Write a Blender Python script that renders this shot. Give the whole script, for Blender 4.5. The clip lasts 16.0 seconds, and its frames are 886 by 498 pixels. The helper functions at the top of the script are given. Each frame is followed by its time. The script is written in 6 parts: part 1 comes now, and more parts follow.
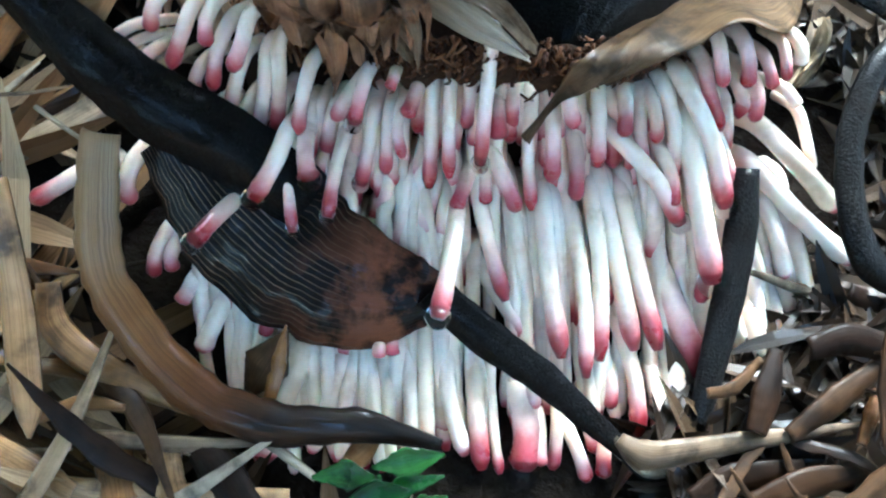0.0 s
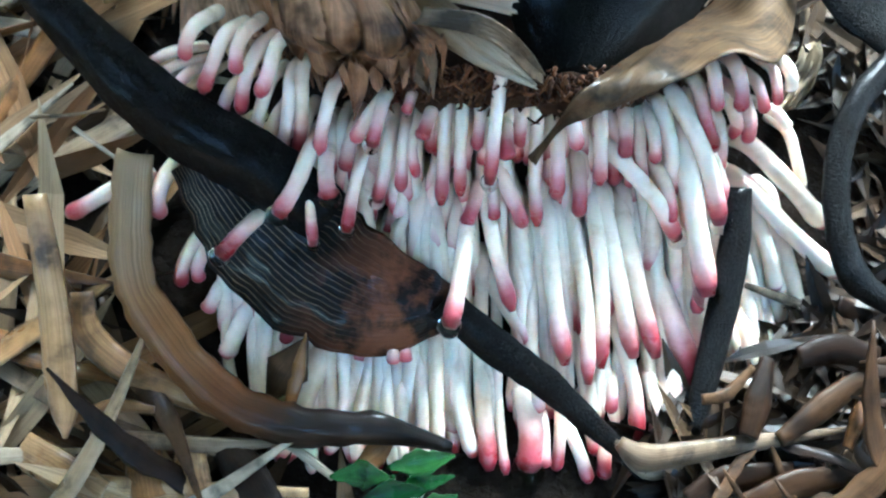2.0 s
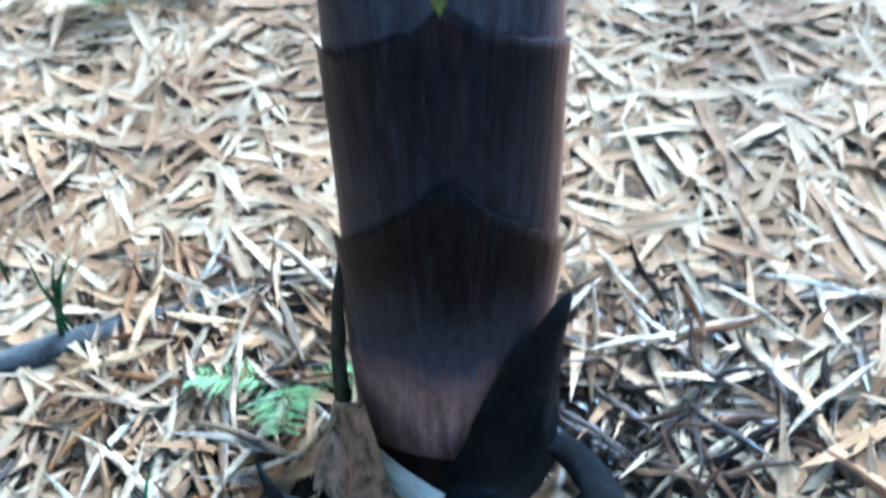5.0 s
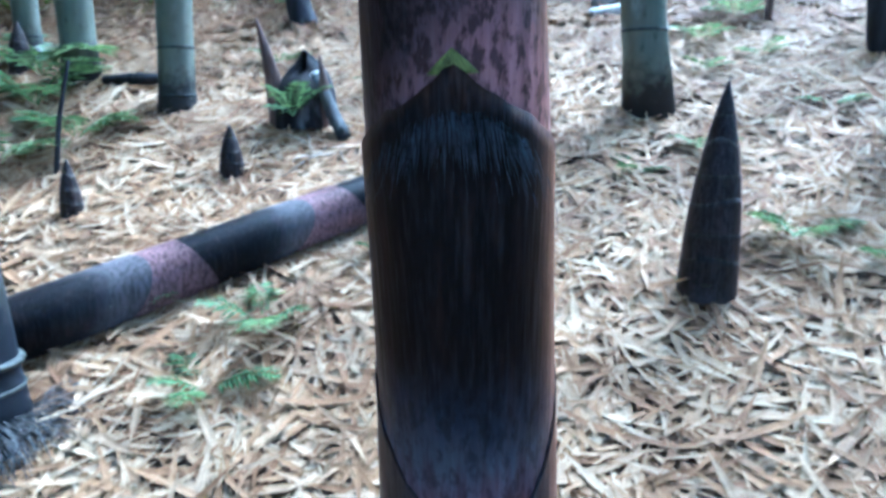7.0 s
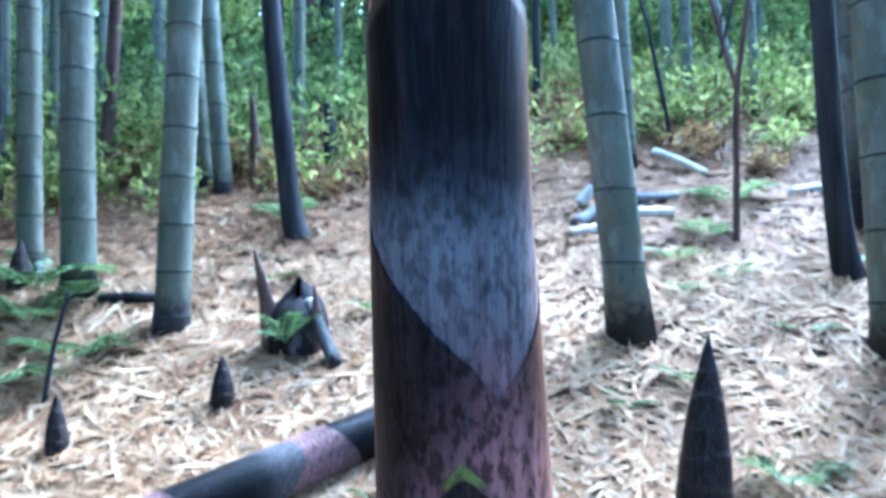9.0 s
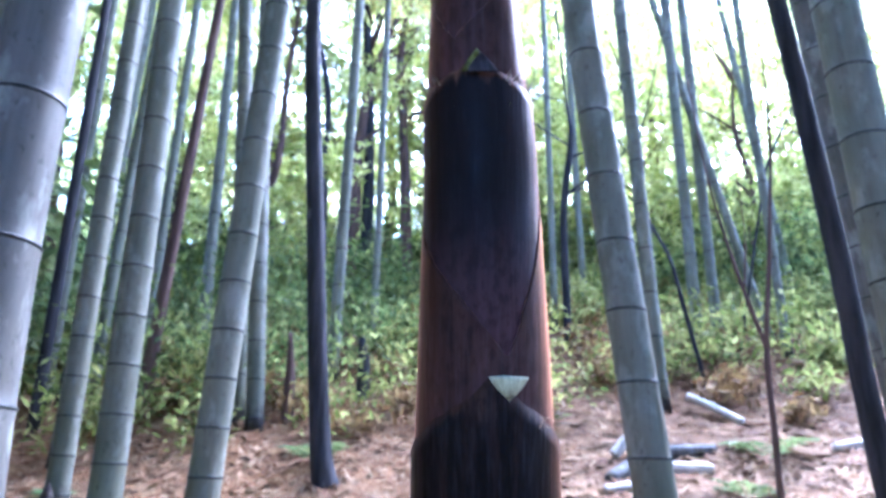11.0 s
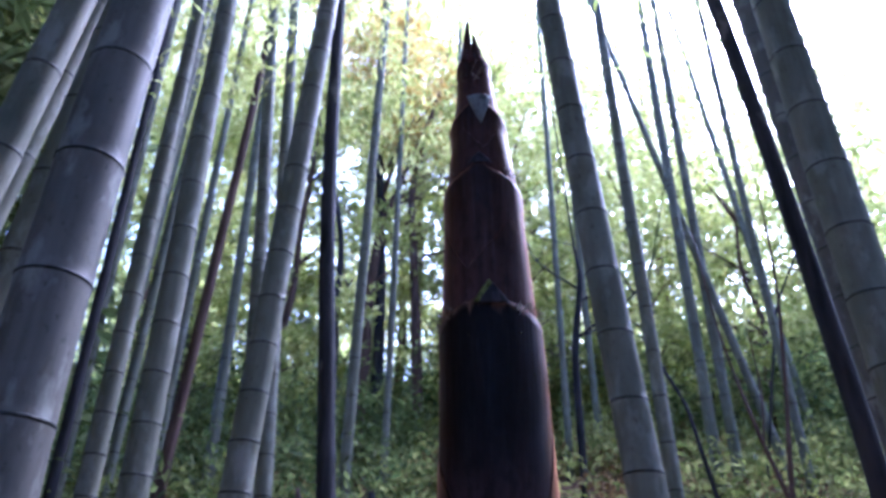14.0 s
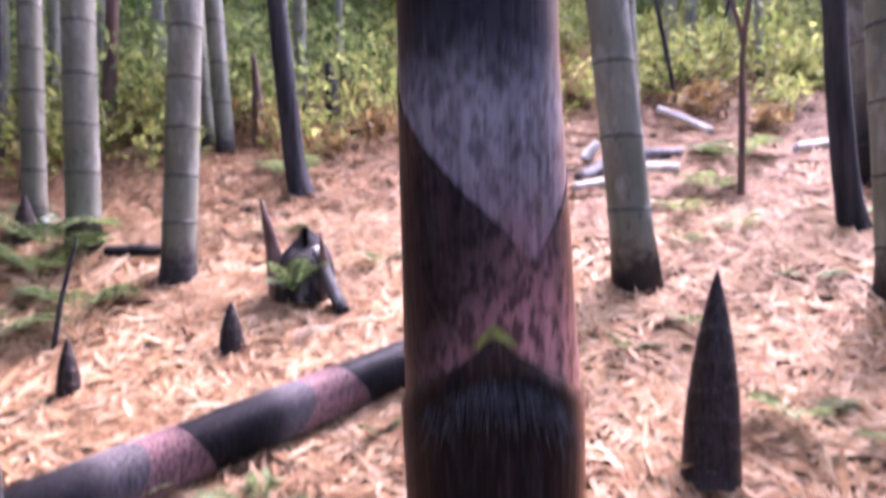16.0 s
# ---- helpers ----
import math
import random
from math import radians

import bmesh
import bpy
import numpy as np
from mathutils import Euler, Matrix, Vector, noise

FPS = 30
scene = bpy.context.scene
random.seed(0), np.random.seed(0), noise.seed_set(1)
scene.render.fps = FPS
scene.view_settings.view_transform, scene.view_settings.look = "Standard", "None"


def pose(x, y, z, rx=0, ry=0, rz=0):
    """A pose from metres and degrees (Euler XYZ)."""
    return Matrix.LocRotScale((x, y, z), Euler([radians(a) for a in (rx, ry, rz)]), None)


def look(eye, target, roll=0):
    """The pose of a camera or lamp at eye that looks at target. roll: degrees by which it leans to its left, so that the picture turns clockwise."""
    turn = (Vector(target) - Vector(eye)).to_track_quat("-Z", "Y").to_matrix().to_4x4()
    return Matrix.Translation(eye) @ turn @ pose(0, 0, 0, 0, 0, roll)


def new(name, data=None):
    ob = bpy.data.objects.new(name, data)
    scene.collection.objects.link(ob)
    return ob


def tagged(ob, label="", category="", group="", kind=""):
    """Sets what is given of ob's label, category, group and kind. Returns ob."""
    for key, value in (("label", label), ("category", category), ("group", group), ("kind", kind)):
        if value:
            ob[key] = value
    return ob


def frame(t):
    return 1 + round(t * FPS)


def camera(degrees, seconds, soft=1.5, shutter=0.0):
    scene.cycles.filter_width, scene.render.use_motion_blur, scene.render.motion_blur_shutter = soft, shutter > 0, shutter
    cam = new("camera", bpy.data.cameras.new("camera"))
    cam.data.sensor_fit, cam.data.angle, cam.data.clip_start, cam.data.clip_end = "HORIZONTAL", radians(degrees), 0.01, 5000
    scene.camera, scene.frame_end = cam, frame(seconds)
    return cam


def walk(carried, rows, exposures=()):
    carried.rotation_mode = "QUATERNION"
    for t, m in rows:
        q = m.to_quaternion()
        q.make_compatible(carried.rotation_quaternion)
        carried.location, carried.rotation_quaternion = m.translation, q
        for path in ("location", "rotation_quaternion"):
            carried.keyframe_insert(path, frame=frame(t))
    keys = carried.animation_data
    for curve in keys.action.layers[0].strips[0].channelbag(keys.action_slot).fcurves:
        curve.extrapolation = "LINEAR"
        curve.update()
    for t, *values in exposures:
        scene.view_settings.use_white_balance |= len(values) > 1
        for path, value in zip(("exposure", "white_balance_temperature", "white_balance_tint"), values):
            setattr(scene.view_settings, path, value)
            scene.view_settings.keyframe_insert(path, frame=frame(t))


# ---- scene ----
cam = camera(63.0, 16.0, 2.2, 0.4)
cam.data.dof.use_dof, cam.data.dof.focus_distance, cam.data.dof.aperture_fstop = True, 0.24, 26.0
PATH = [
    (0, (-0.006, -0.297, 0.099), (-0.032, 0.92, -1.488), 0.1),
    (0.5, (-0.006, -0.295, 0.099), (-0.031, 0.915, -1.494), 0.3),
    (1, (-0.006, -0.295, 0.099), (-0.033, 0.914, -1.494), 0.2),
    (1.5, (-0.007, -0.297, 0.1), (-0.037, 0.915, -1.491), 0.1),
    (2, (-0.009, -0.303, 0.111), (-0.037, 0.924, -1.468), 0.3),
    (2.5, (-0.013, -0.318, 0.135), (-0.036, 0.936, -1.422), 0.7),
    (3, (-0.014, -0.344, 0.177), (-0.025, 0.962, -1.338), 0.3),
    (3.2, (-0.018, -0.355, 0.196), (-0.018, 0.957, -1.313), 0.0),
    (5.3, (0.067, -0.539, 0.5), (-0.177, 1.232, -0.396), -1.5),
    (5.5, (0.066, -0.569, 0.54), (-0.165, 1.244, -0.273), -1.1),
    (6, (0.055, -0.58, 0.607), (-0.202, 1.296, -0.037), -1.0),
    (6.5, (0.058, -0.593, 0.664), (-0.197, 1.323, 0.151), -1.1),
    (7, (0.057, -0.601, 0.713), (-0.187, 1.347, 0.333), -0.8),
    (7.5, (0.054, -0.608, 0.746), (-0.162, 1.36, 0.461), -0.8),
    (8, (0.049, -0.615, 0.789), (-0.138, 1.37, 0.628), 0.2),
    (8.5, (0.047, -0.626, 0.83), (-0.128, 1.366, 0.791), -0.1),
    (9, (0.043, -0.63, 0.876), (-0.152, 1.359, 0.963), -0.8),
    (9.2, (0.04, -0.644, 0.904), (-0.164, 1.34, 1.061), -1.2),
    (11.3, (0.045, -0.718, 1.038), (-0.228, 1.128, 1.764), 1.4),
    (11.5, (0.044, -0.727, 1.048), (-0.225, 1.098, 1.828), 1.8),
    (12, (0.043, -0.757, 1.076), (-0.226, 1.008, 1.982), 1.6),
    (12.5, (0.042, -0.764, 1.089), (-0.215, 0.964, 2.066), 1.1),
    (13, (0.035, -0.772, 1.093), (-0.249, 0.937, 2.097), 0.9),
    (13.5, (0.036, -0.774, 1.096), (-0.259, 0.932, 2.103), 1.1),
    (14, (0.048, -0.768, 1.09), (-0.229, 0.954, 2.074), 1.0),
    (14.5, (0.053, -0.755, 1.068), (-0.186, 1.021, 1.959), 0.9),
    (15, (0.056, -0.716, 1.011), (-0.142, 1.18, 1.62), -0.5),
    (15.5, (0.04, -0.672, 0.928), (-0.159, 1.293, 1.246), -1.4),
    (16, (0.02, -0.633, 0.799), (-0.174, 1.357, 0.814), -0.9),
]
walk(cam, [(t, look(eye, target, roll)) for t, eye, target, roll in PATH],
     [(0, 4.95, 5000, -4), (2.5, 5.05, 4800, -9), (3.2, 5.2, 4400, -12), (5.3, 4.6, 3830, -3), (6.5, 4.5, 3830, -2), (8, 4.52, 3780, 0), (9.2, 4.83, 3900, 3), (11.3, 4.85, 4430, 26),
      (12, 4.45, 4420, 28), (13, 3.7, 4500, 32), (14, 3.45, 4500, 33), (15, 3.72, 4650, 36), (15.5, 4.35, 5050, 38), (16, 4.77, 5500, 49)])


# ---- light ----
SUN_EL, SUN_AZ = radians(52), radians(28)
world = bpy.data.worlds.new("overcast_sky")
scene.world = world
world.use_nodes = True
wt = world.node_tree
sky = wt.nodes.new("ShaderNodeTexSky")
sky.sky_type, sky.sun_disc = "NISHITA", False
sky.sun_elevation, sky.sun_rotation = SUN_EL, SUN_AZ
sky.air_density, sky.dust_density, sky.ozone_density = 1.0, 4.0, 1.0
wt.links.new(sky.outputs[0], wt.nodes["Background"].inputs[0])
wt.nodes["Background"].inputs[1].default_value = 0.15
sun = new("sun", bpy.data.lights.new("sun", "SUN"))
sun.data.energy, sun.data.angle, sun.data.color = 1.2, radians(30), (1.0, 0.97, 0.92)
sun.matrix_basis = look((9 * math.sin(SUN_AZ), 9 * math.cos(SUN_AZ), 11.5), (0, 0, 0))


# ---- materials ----
def add(tree, kind, props=(), **ins):
    n = tree.nodes.new("ShaderNode" + kind)
    for k, v in dict(props).items():
        setattr(n, k, v)
    for k, v in ins.items():
        sock = n.inputs[int(k[1:])] if k[0] == "i" and k[1:].isdigit() else n.inputs[k.replace("_", " ")]
        if isinstance(v, bpy.types.NodeSocket):
            tree.links.new(v, sock)
        else:
            sock.default_value = v
    return n


def grain(tree, scale, stretch=(1, 1, 1), detail=4.0, space="Object"):
    """A noise value over the thing's own space."""
    co = add(tree, "TexCoord")
    mp = add(tree, "Mapping", Vector=co.outputs[space], Scale=stretch)
    return add(tree, "TexNoise", Vector=mp.outputs[0], Scale=scale, Detail=detail, Roughness=0.6).outputs["Fac"]


def ramp(tree, fac, stops, ease="LINEAR"):
    n = add(tree, "ValToRGB", Fac=fac)
    cr = n.color_ramp
    cr.interpolation = ease
    while len(cr.elements) < len(stops):
        cr.elements.new(0.5)
    for e, (at, c) in zip(cr.elements, stops):
        e.position, e.color = at, (c, c, c, 1) if isinstance(c, (int, float)) else (*c, 1)
    return n.outputs["Color"]


def mix(tree, fac, a, b, blend="MIX"):
    n = add(tree, "Mix", {"data_type": "RGBA", "blend_type": blend})
    for sock, v in ((n.inputs[0], fac), (n.inputs[6], a), (n.inputs[7], b)):
        if isinstance(v, bpy.types.NodeSocket):
            tree.links.new(v, sock)
        else:
            sock.default_value = v if isinstance(v, float) else (*v, 1)
    return n.outputs[2]


def calc(tree, op, a, b=0.0):
    return add(tree, "Math", {"operation": op}, i0=a, i1=b).outputs[0]


def attribute(tree, name):
    return add(tree, "Attribute", {"attribute_name": name}).outputs["Fac"]


def material(name, rough=0.6, **ins):
    m = bpy.data.materials.new(name)
    m.use_nodes = True
    t = m.node_tree
    b = t.nodes["Principled BSDF"]
    b.inputs["Roughness"].default_value = rough
    for k, v in ins.items():
        b.inputs[k.replace("_", " ")].default_value = v
    return m, t, b


def finish(t, b, colour, bump=None, height=0.2, rough=None, dist=0.002):
    t.links.new(colour, b.inputs["Base Color"])
    if bump is not None:
        t.links.new(add(t, "Bump", Strength=height, Distance=dist, Height=bump).outputs[0], b.inputs["Normal"])
    if rough is not None:
        t.links.new(rough, b.inputs["Roughness"])


def sheath_material(name, stops, speckle, fuzz, streak_gain=1.0):
    """Husk of a bamboo shoot: colour bands from its foot to its rim, streaks along it and dark spots."""
    m, t, b = material(name, 0.42, Sheen_Weight=fuzz, Sheen_Roughness=0.4, Sheen_Tint=(0.95, 0.42, 0.20, 1), Specular_IOR_Level=0.085)
    streak = grain(t, 140, (1, 1, 0.05), 3)
    cloud = grain(t, 22, (1, 1, 0.6), 4)
    along = attribute(t, "along")
    along = calc(t, "ADD", along, calc(t, "MULTIPLY", calc(t, "SUBTRACT", cloud, 0.5), 0.16))
    along = calc(t, "ADD", along, calc(t, "MULTIPLY", calc(t, "SUBTRACT", streak, 0.5), 0.20))
    c = ramp(t, along, stops)
    spots = ramp(t, grain(t, 135, (1, 1, 0.55), 4), [(0.47, 1.0), (0.60, 1 - speckle)])
    c = mix(t, 1.0, c, spots, "MULTIPLY")
    c = mix(t, 1.0, c, ramp(t, streak, [(0.35, 0.62), (0.65, 1.25)]), "MULTIPLY")
    # pale streaks added to the colour, for the husk's own streaks and its highlights
    fine = grain(t, 260, (1, 1, 0.03), 3)
    c = mix(t, 1.0, c, ramp(t, fine, [(0.50, (0.0, 0.0, 0.0)), (0.72, (0.012 * streak_gain, 0.011 * streak_gain, 0.0115 * streak_gain))]), "ADD")
    rust = ramp(t, grain(t, 75, (1, 1, 0.09), 4), [(0.54, (0.0, 0.0, 0.0)), (0.70, (0.012 * streak_gain, 0.006 * streak_gain, 0.004 * streak_gain))])
    c = mix(t, 1.0, c, rust, "ADD")
    finish(t, b, c, streak, 0.35, ramp(t, cloud, [(0.3, 0.34), (0.7, 0.58)]))
    return m


BLACK = (0.0020, 0.0021, 0.0028)
SHEATH_FRONT = sheath_material("husk_black_to_slate", [(0.0, (0.26, 0.22, 0.15)), (0.055, (0.26, 0.21, 0.14)), (0.075, (0.42, 0.17, 0.04)), (0.10, (0.17, 0.070, 0.066)), (0.18, (0.090, 0.058, 0.072)), (0.27, (0.060, 0.062, 0.074)), (0.36, (0.016, 0.019, 0.027)), (0.48, BLACK), (0.93, (0.004, 0.0035, 0.004)), (1.0, (0.03, 0.016, 0.010))], 0.45, 0.12)
SHEATH_SLATE_LONG = sheath_material("husk_slate_to_black", [(0.0, (0.20, 0.10, 0.095)), (0.14, (0.19, 0.115, 0.115)), (0.25, (0.145, 0.125, 0.132)), (0.46, (0.135, 0.134, 0.144)), (0.56, (0.018, 0.019, 0.024)), (0.66, BLACK), (0.93, (0.004, 0.0035, 0.004)), (1.0, (0.03, 0.016, 0.010))], 0.5, 0.12)
SHEATH_LOW = sheath_material("husk_brown_black", [(0.0, (0.030, 0.024, 0.024)), (0.45, (0.020, 0.018, 0.020)), (0.62, (0.012, 0.010, 0.012)), (0.85, (0.006, 0.006, 0.008)), (1.0, (0.020, 0.012, 0.010))], 0.35, 0.12)
SHEATH_BACK = sheath_material("husk_mauve_mottled", [(0.0, (0.34, 0.165, 0.145)), (0.26, (0.25, 0.125, 0.118)), (0.42, (0.080, 0.046, 0.045)), (0.55, (0.018, 0.012, 0.012)), (0.95, (0.014, 0.010, 0.010)), (1.0, (0.06, 0.03, 0.02))], 0.72, 0.12)
SHEATH_FELLED = sheath_material("husk_black_to_grey", [(0.0, (0.115, 0.100, 0.098)), (0.46, (0.095, 0.085, 0.084)), (0.56, (0.022, 0.021, 0.022)), (0.70, (0.006, 0.006, 0.007)), (1.0, (0.004, 0.0035, 0.004))], 0.2, 0.02)
SHEATH_PINK = sheath_material("husk_pink_mottled", [(0.0, (0.30, 0.18, 0.16)), (0.3, (0.22, 0.125, 0.12)), (0.55, (0.085, 0.050, 0.048)), (1.0, (0.03, 0.02, 0.018))], 0.5, 0.03)
SHEATH_SLATE = sheath_material("husk_slate_brown", [(0.0, (0.075, 0.052, 0.052)), (0.25, (0.050, 0.044, 0.050)), (0.6, (0.026, 0.024, 0.026)), (0.95, (0.016, 0.012, 0.012)), (1.0, (0.05, 0.028, 0.02))], 0.35, 0.12)
SHEATH_BROWN = sheath_material("husk_brown_slate", [(0.0, (0.30, 0.155, 0.100)), (0.36, (0.23, 0.125, 0.088)), (0.48, (0.045, 0.038, 0.044)), (0.58, (0.028, 0.025, 0.026)), (0.72, (0.003, 0.0025, 0.003)), (1.0, (0.004, 0.003, 0.003))], 0.25, 0.12)
SHEATH_RED = sheath_material("husk_mauve_to_black", [(0.0, (0.070, 0.032, 0.034)), (0.28, (0.034, 0.018, 0.019)), (0.44, (0.009, 0.006, 0.007)), (0.58, (0.0025, 0.002, 0.0022)), (0.93, (0.003, 0.0022, 0.0022)), (1.0, (0.10, 0.05, 0.03))], 0.40, 0.20, 0.35)
SHEATH_UPPER = sheath_material("husk_red_brown", [(0.0, (0.060, 0.028, 0.026)), (0.35, (0.038, 0.018, 0.015)), (0.70, (0.020, 0.010, 0.008)), (0.93, (0.013, 0.0065, 0.0055)), (1.0, (0.07, 0.035, 0.02))], 0.40, 0.55)
SHEATH_SMALL = sheath_material("husk_dark_umber", [(0.0, (0.034, 0.026, 0.023)), (0.6, (0.024, 0.019, 0.018)), (0.95, (0.024, 0.019, 0.016)), (1.0, (0.036, 0.030, 0.018))], 0.5, 0.08)


def root_material():
    m, t, b = material("root_cream_crimson", 0.32, Subsurface_Weight=0.20, Subsurface_Scale=0.0013, Coat_Weight=0.6, Coat_Roughness=0.06)
    b.inputs["Subsurface Radius"].default_value = (1.0, 0.5, 0.35)
    own = add(t, "ObjectInfo").outputs["Random"]
    along = attribute(t, "along")
    wob = grain(t, 160, (1, 1, 1), 3)
    at = calc(t, "ADD", along, calc(t, "MULTIPLY", calc(t, "SUBTRACT", wob, 0.5), 0.10))
    at = calc(t, "ADD", at, calc(t, "MULTIPLY", calc(t, "SUBTRACT", own, 0.5), 0.12))
    c = ramp(t, at, [(0.0, (0.77, 0.635, 0.53)), (0.40, (0.93, 0.81, 0.665)), (0.70, (0.92, 0.755, 0.615)), (0.81, (0.80, 0.52, 0.47)), (0.88, (0.52, 0.14, 0.15)), (0.93, (0.36, 0.036, 0.052)), (1.0, (0.28, 0.020, 0.036))])
    c = mix(t, ramp(t, own, [(0.0, 0.0), (0.75, 0.0), (1.0, 0.35)]), c, (0.70, 0.52, 0.28), "MULTIPLY")
    c = mix(t, 1.0, c, ramp(t, grain(t, 110, (1, 1, 1), 6), [(0.3, (0.84, 0.78, 0.70)), (0.52, (1, 1, 1))]), "MULTIPLY")
    finish(t, b, c, grain(t, 320, (1, 1, 1), 5), 0.3, ramp(t, wob, [(0.3, 0.2), (0.7, 0.45)]), 0.0008)
    return m


ROOT = root_material()


def leafy(name, dark, mid, light, rough, rand, scale=60, coat=0.0, thin=0.0, shine=0.15):
    """Dry or green blades and husks: colour by piece, veins and blotches over it."""
    m, t, b = material(name, rough, Coat_Weight=coat, Coat_Roughness=0.09, Specular_IOR_Level=shine)
    if rand == "island":
        own = add(t, "NewGeometry").outputs["Random Per Island"]
    else:
        own = add(t, "ObjectInfo").outputs["Random"]
    blot = grain(t, scale, (1, 1, 1), 5)
    fac = calc(t, "ADD", calc(t, "MULTIPLY", own, 0.7), calc(t, "MULTIPLY", blot, 0.45))
    c = ramp(t, fac, [(0.12, dark), (0.5, mid), (0.95, light)])
    place = add(t, "CombineXYZ", X=calc(t, "MULTIPLY", attribute(t, "across"), 42.0), Y=calc(t, "MULTIPLY", attribute(t, "along"), 1.6), Z=calc(t, "MULTIPLY", own, 37.0)).outputs[0]
    vein = add(t, "TexNoise", Vector=place, Scale=1.0, Detail=3.0).outputs["Fac"]
    c = mix(t, 1.0, c, ramp(t, vein, [(0.34, 0.66), (0.66, 1.18)]), "MULTIPLY")
    if rand == "island":
        c = mix(t, 1.0, c, ramp(t, grain(t, 5, (1, 1, 1), 3), [(0.36, (0.66, 0.62, 0.60)), (0.56, (1.06, 1.06, 1.06))]), "MULTIPLY")
    if rand == "object":
        stain = ramp(t, grain(t, 70, (1, 1, 1), 7), [(0.36, 0.25), (0.50, 0.9), (0.68, 1.25)])
        c = mix(t, 1.0, c, stain, "MULTIPLY")
    finish(t, b, c, vein, 0.35, ramp(t, blot, [(0.3, max(rough - 0.15, 0.1)), (0.7, min(rough + 0.15, 1))]), 0.0006)
    if thin:
        tr = add(t, "BsdfTranslucent", Color=c)
        ms = add(t, "MixShader", i0=thin, i1=b.outputs[0], i2=tr.outputs[0])
        t.links.new(ms.outputs[0], t.nodes["Material Output"].inputs[0])
    return m


LITTER = leafy("dry_blade_litter", (0.160, 0.076, 0.030), (0.275, 0.160, 0.074), (0.410, 0.300, 0.180), 0.8, "island", 30)
LITTER_BROWN = leafy("dry_blade_litter_brown", (0.080, 0.030, 0.009), (0.175, 0.088, 0.034), (0.285, 0.185, 0.098), 0.8, "island", 30)
STRAW = leafy("dry_blade_straw", (0.050, 0.028, 0.012), (0.18, 0.112, 0.055), (0.38, 0.28, 0.175), 0.36, "object", 45, coat=0.4)
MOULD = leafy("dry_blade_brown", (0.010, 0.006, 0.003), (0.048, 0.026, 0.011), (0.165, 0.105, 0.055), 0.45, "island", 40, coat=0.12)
WETMOULD_SHADED = leafy("leaf_scraps_dark", (0.006, 0.004, 0.002), (0.022, 0.013, 0.007), (0.085, 0.055, 0.030), 0.4, "island", 40, coat=0.2)
DRY = leafy("dry_blade_tan", (0.045, 0.017, 0.005), (0.21, 0.095, 0.030), (0.43, 0.27, 0.13), 0.34, "object", 45, coat=0.4)
PALE = leafy("husk_pale_fibrous", (0.15, 0.095, 0.055), (0.27, 0.195, 0.125), (0.46, 0.39, 0.29), 0.42, "object", 50, coat=0.2, thin=0.25)
HUSK_BROWN = leafy("husk_brown_fibrous", (0.085, 0.048, 0.022), (0.29, 0.19, 0.105), (0.55, 0.43, 0.28), 0.42, "object", 90, coat=0.3, thin=0.45, shine=0.2)
HUSK_RUST = leafy("husk_rust_wet", (0.17, 0.070, 0.030), (0.50, 0.265, 0.140), (0.74, 0.53, 0.36), 0.4, "object", 90, coat=0.4, thin=0.4, shine=0.2)
UMBER = leafy("husk_wet_umber", (0.006, 0.003, 0.0015), (0.028, 0.013, 0.0055), (0.095, 0.050, 0.022), 0.5, "object", 40, coat=0.06, thin=0.15, shine=0.12)
def black_husk():
    """Black husk covered in short stiff hairs, wet here and there."""
    m, t, b = material("husk_black_hairy", 0.6, Coat_Weight=0.12, Coat_Roughness=0.15, Specular_IOR_Level=0.08)
    fuzz = grain(t, 1400, (1, 1, 1), 3)
    patch = grain(t, 60, (1, 1, 1), 4)
    c = ramp(t, fuzz, [(0.35, (0.0015, 0.0015, 0.0018)), (0.55, (0.0045, 0.0045, 0.005)), (0.75, (0.016, 0.015, 0.015))])
    c = mix(t, ramp(t, patch, [(0.52, 0.0), (0.68, 0.5)]), c, (0.010, 0.006, 0.004))
    finish(t, b, c, fuzz, 1.0, ramp(t, patch, [(0.35, 0.45), (0.65, 0.85)]), 0.003)
    return m


BLACKHUSK = black_husk()
GREEN = leafy("leaf_green_glossy", (0.006, 0.030, 0.005), (0.012, 0.055, 0.009), (0.03, 0.09, 0.018), 0.25, "object", 60, coat=0.3, thin=0.06)
FERN = leafy("fern_green", (0.085, 0.135, 0.045), (0.16, 0.22, 0.075), (0.25, 0.32, 0.12), 0.5, "object", 60, thin=0.3)
GROVE = leafy("grove_green", (0.06, 0.09, 0.03), (0.15, 0.20, 0.065), (0.30, 0.34, 0.15), 0.5, "island", 0.6, thin=0.6)
CANOPY = leafy("canopy_green", (0.19, 0.23, 0.045), (0.46, 0.50, 0.13), (0.74, 0.72, 0.30), 0.5, "island", 0.6, thin=0.78)
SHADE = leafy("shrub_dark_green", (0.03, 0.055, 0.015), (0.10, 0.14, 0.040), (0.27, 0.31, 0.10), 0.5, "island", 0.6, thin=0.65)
BRACKEN = leafy("bracken_dry", (0.075, 0.042, 0.014), (0.19, 0.115, 0.042), (0.34, 0.25, 0.10), 0.6, "island", 0.8, thin=0.4)
AUTUMN = leafy("canopy_yellowing", (0.34, 0.22, 0.045), (0.60, 0.40, 0.10), (0.72, 0.54, 0.19), 0.5, "island", 0.6, thin=0.7)
BRUSH = leafy("undergrowth_green", (0.050, 0.070, 0.015), (0.20, 0.235, 0.055), (0.43, 0.43, 0.14), 0.55, "island", 0.8, thin=0.6)
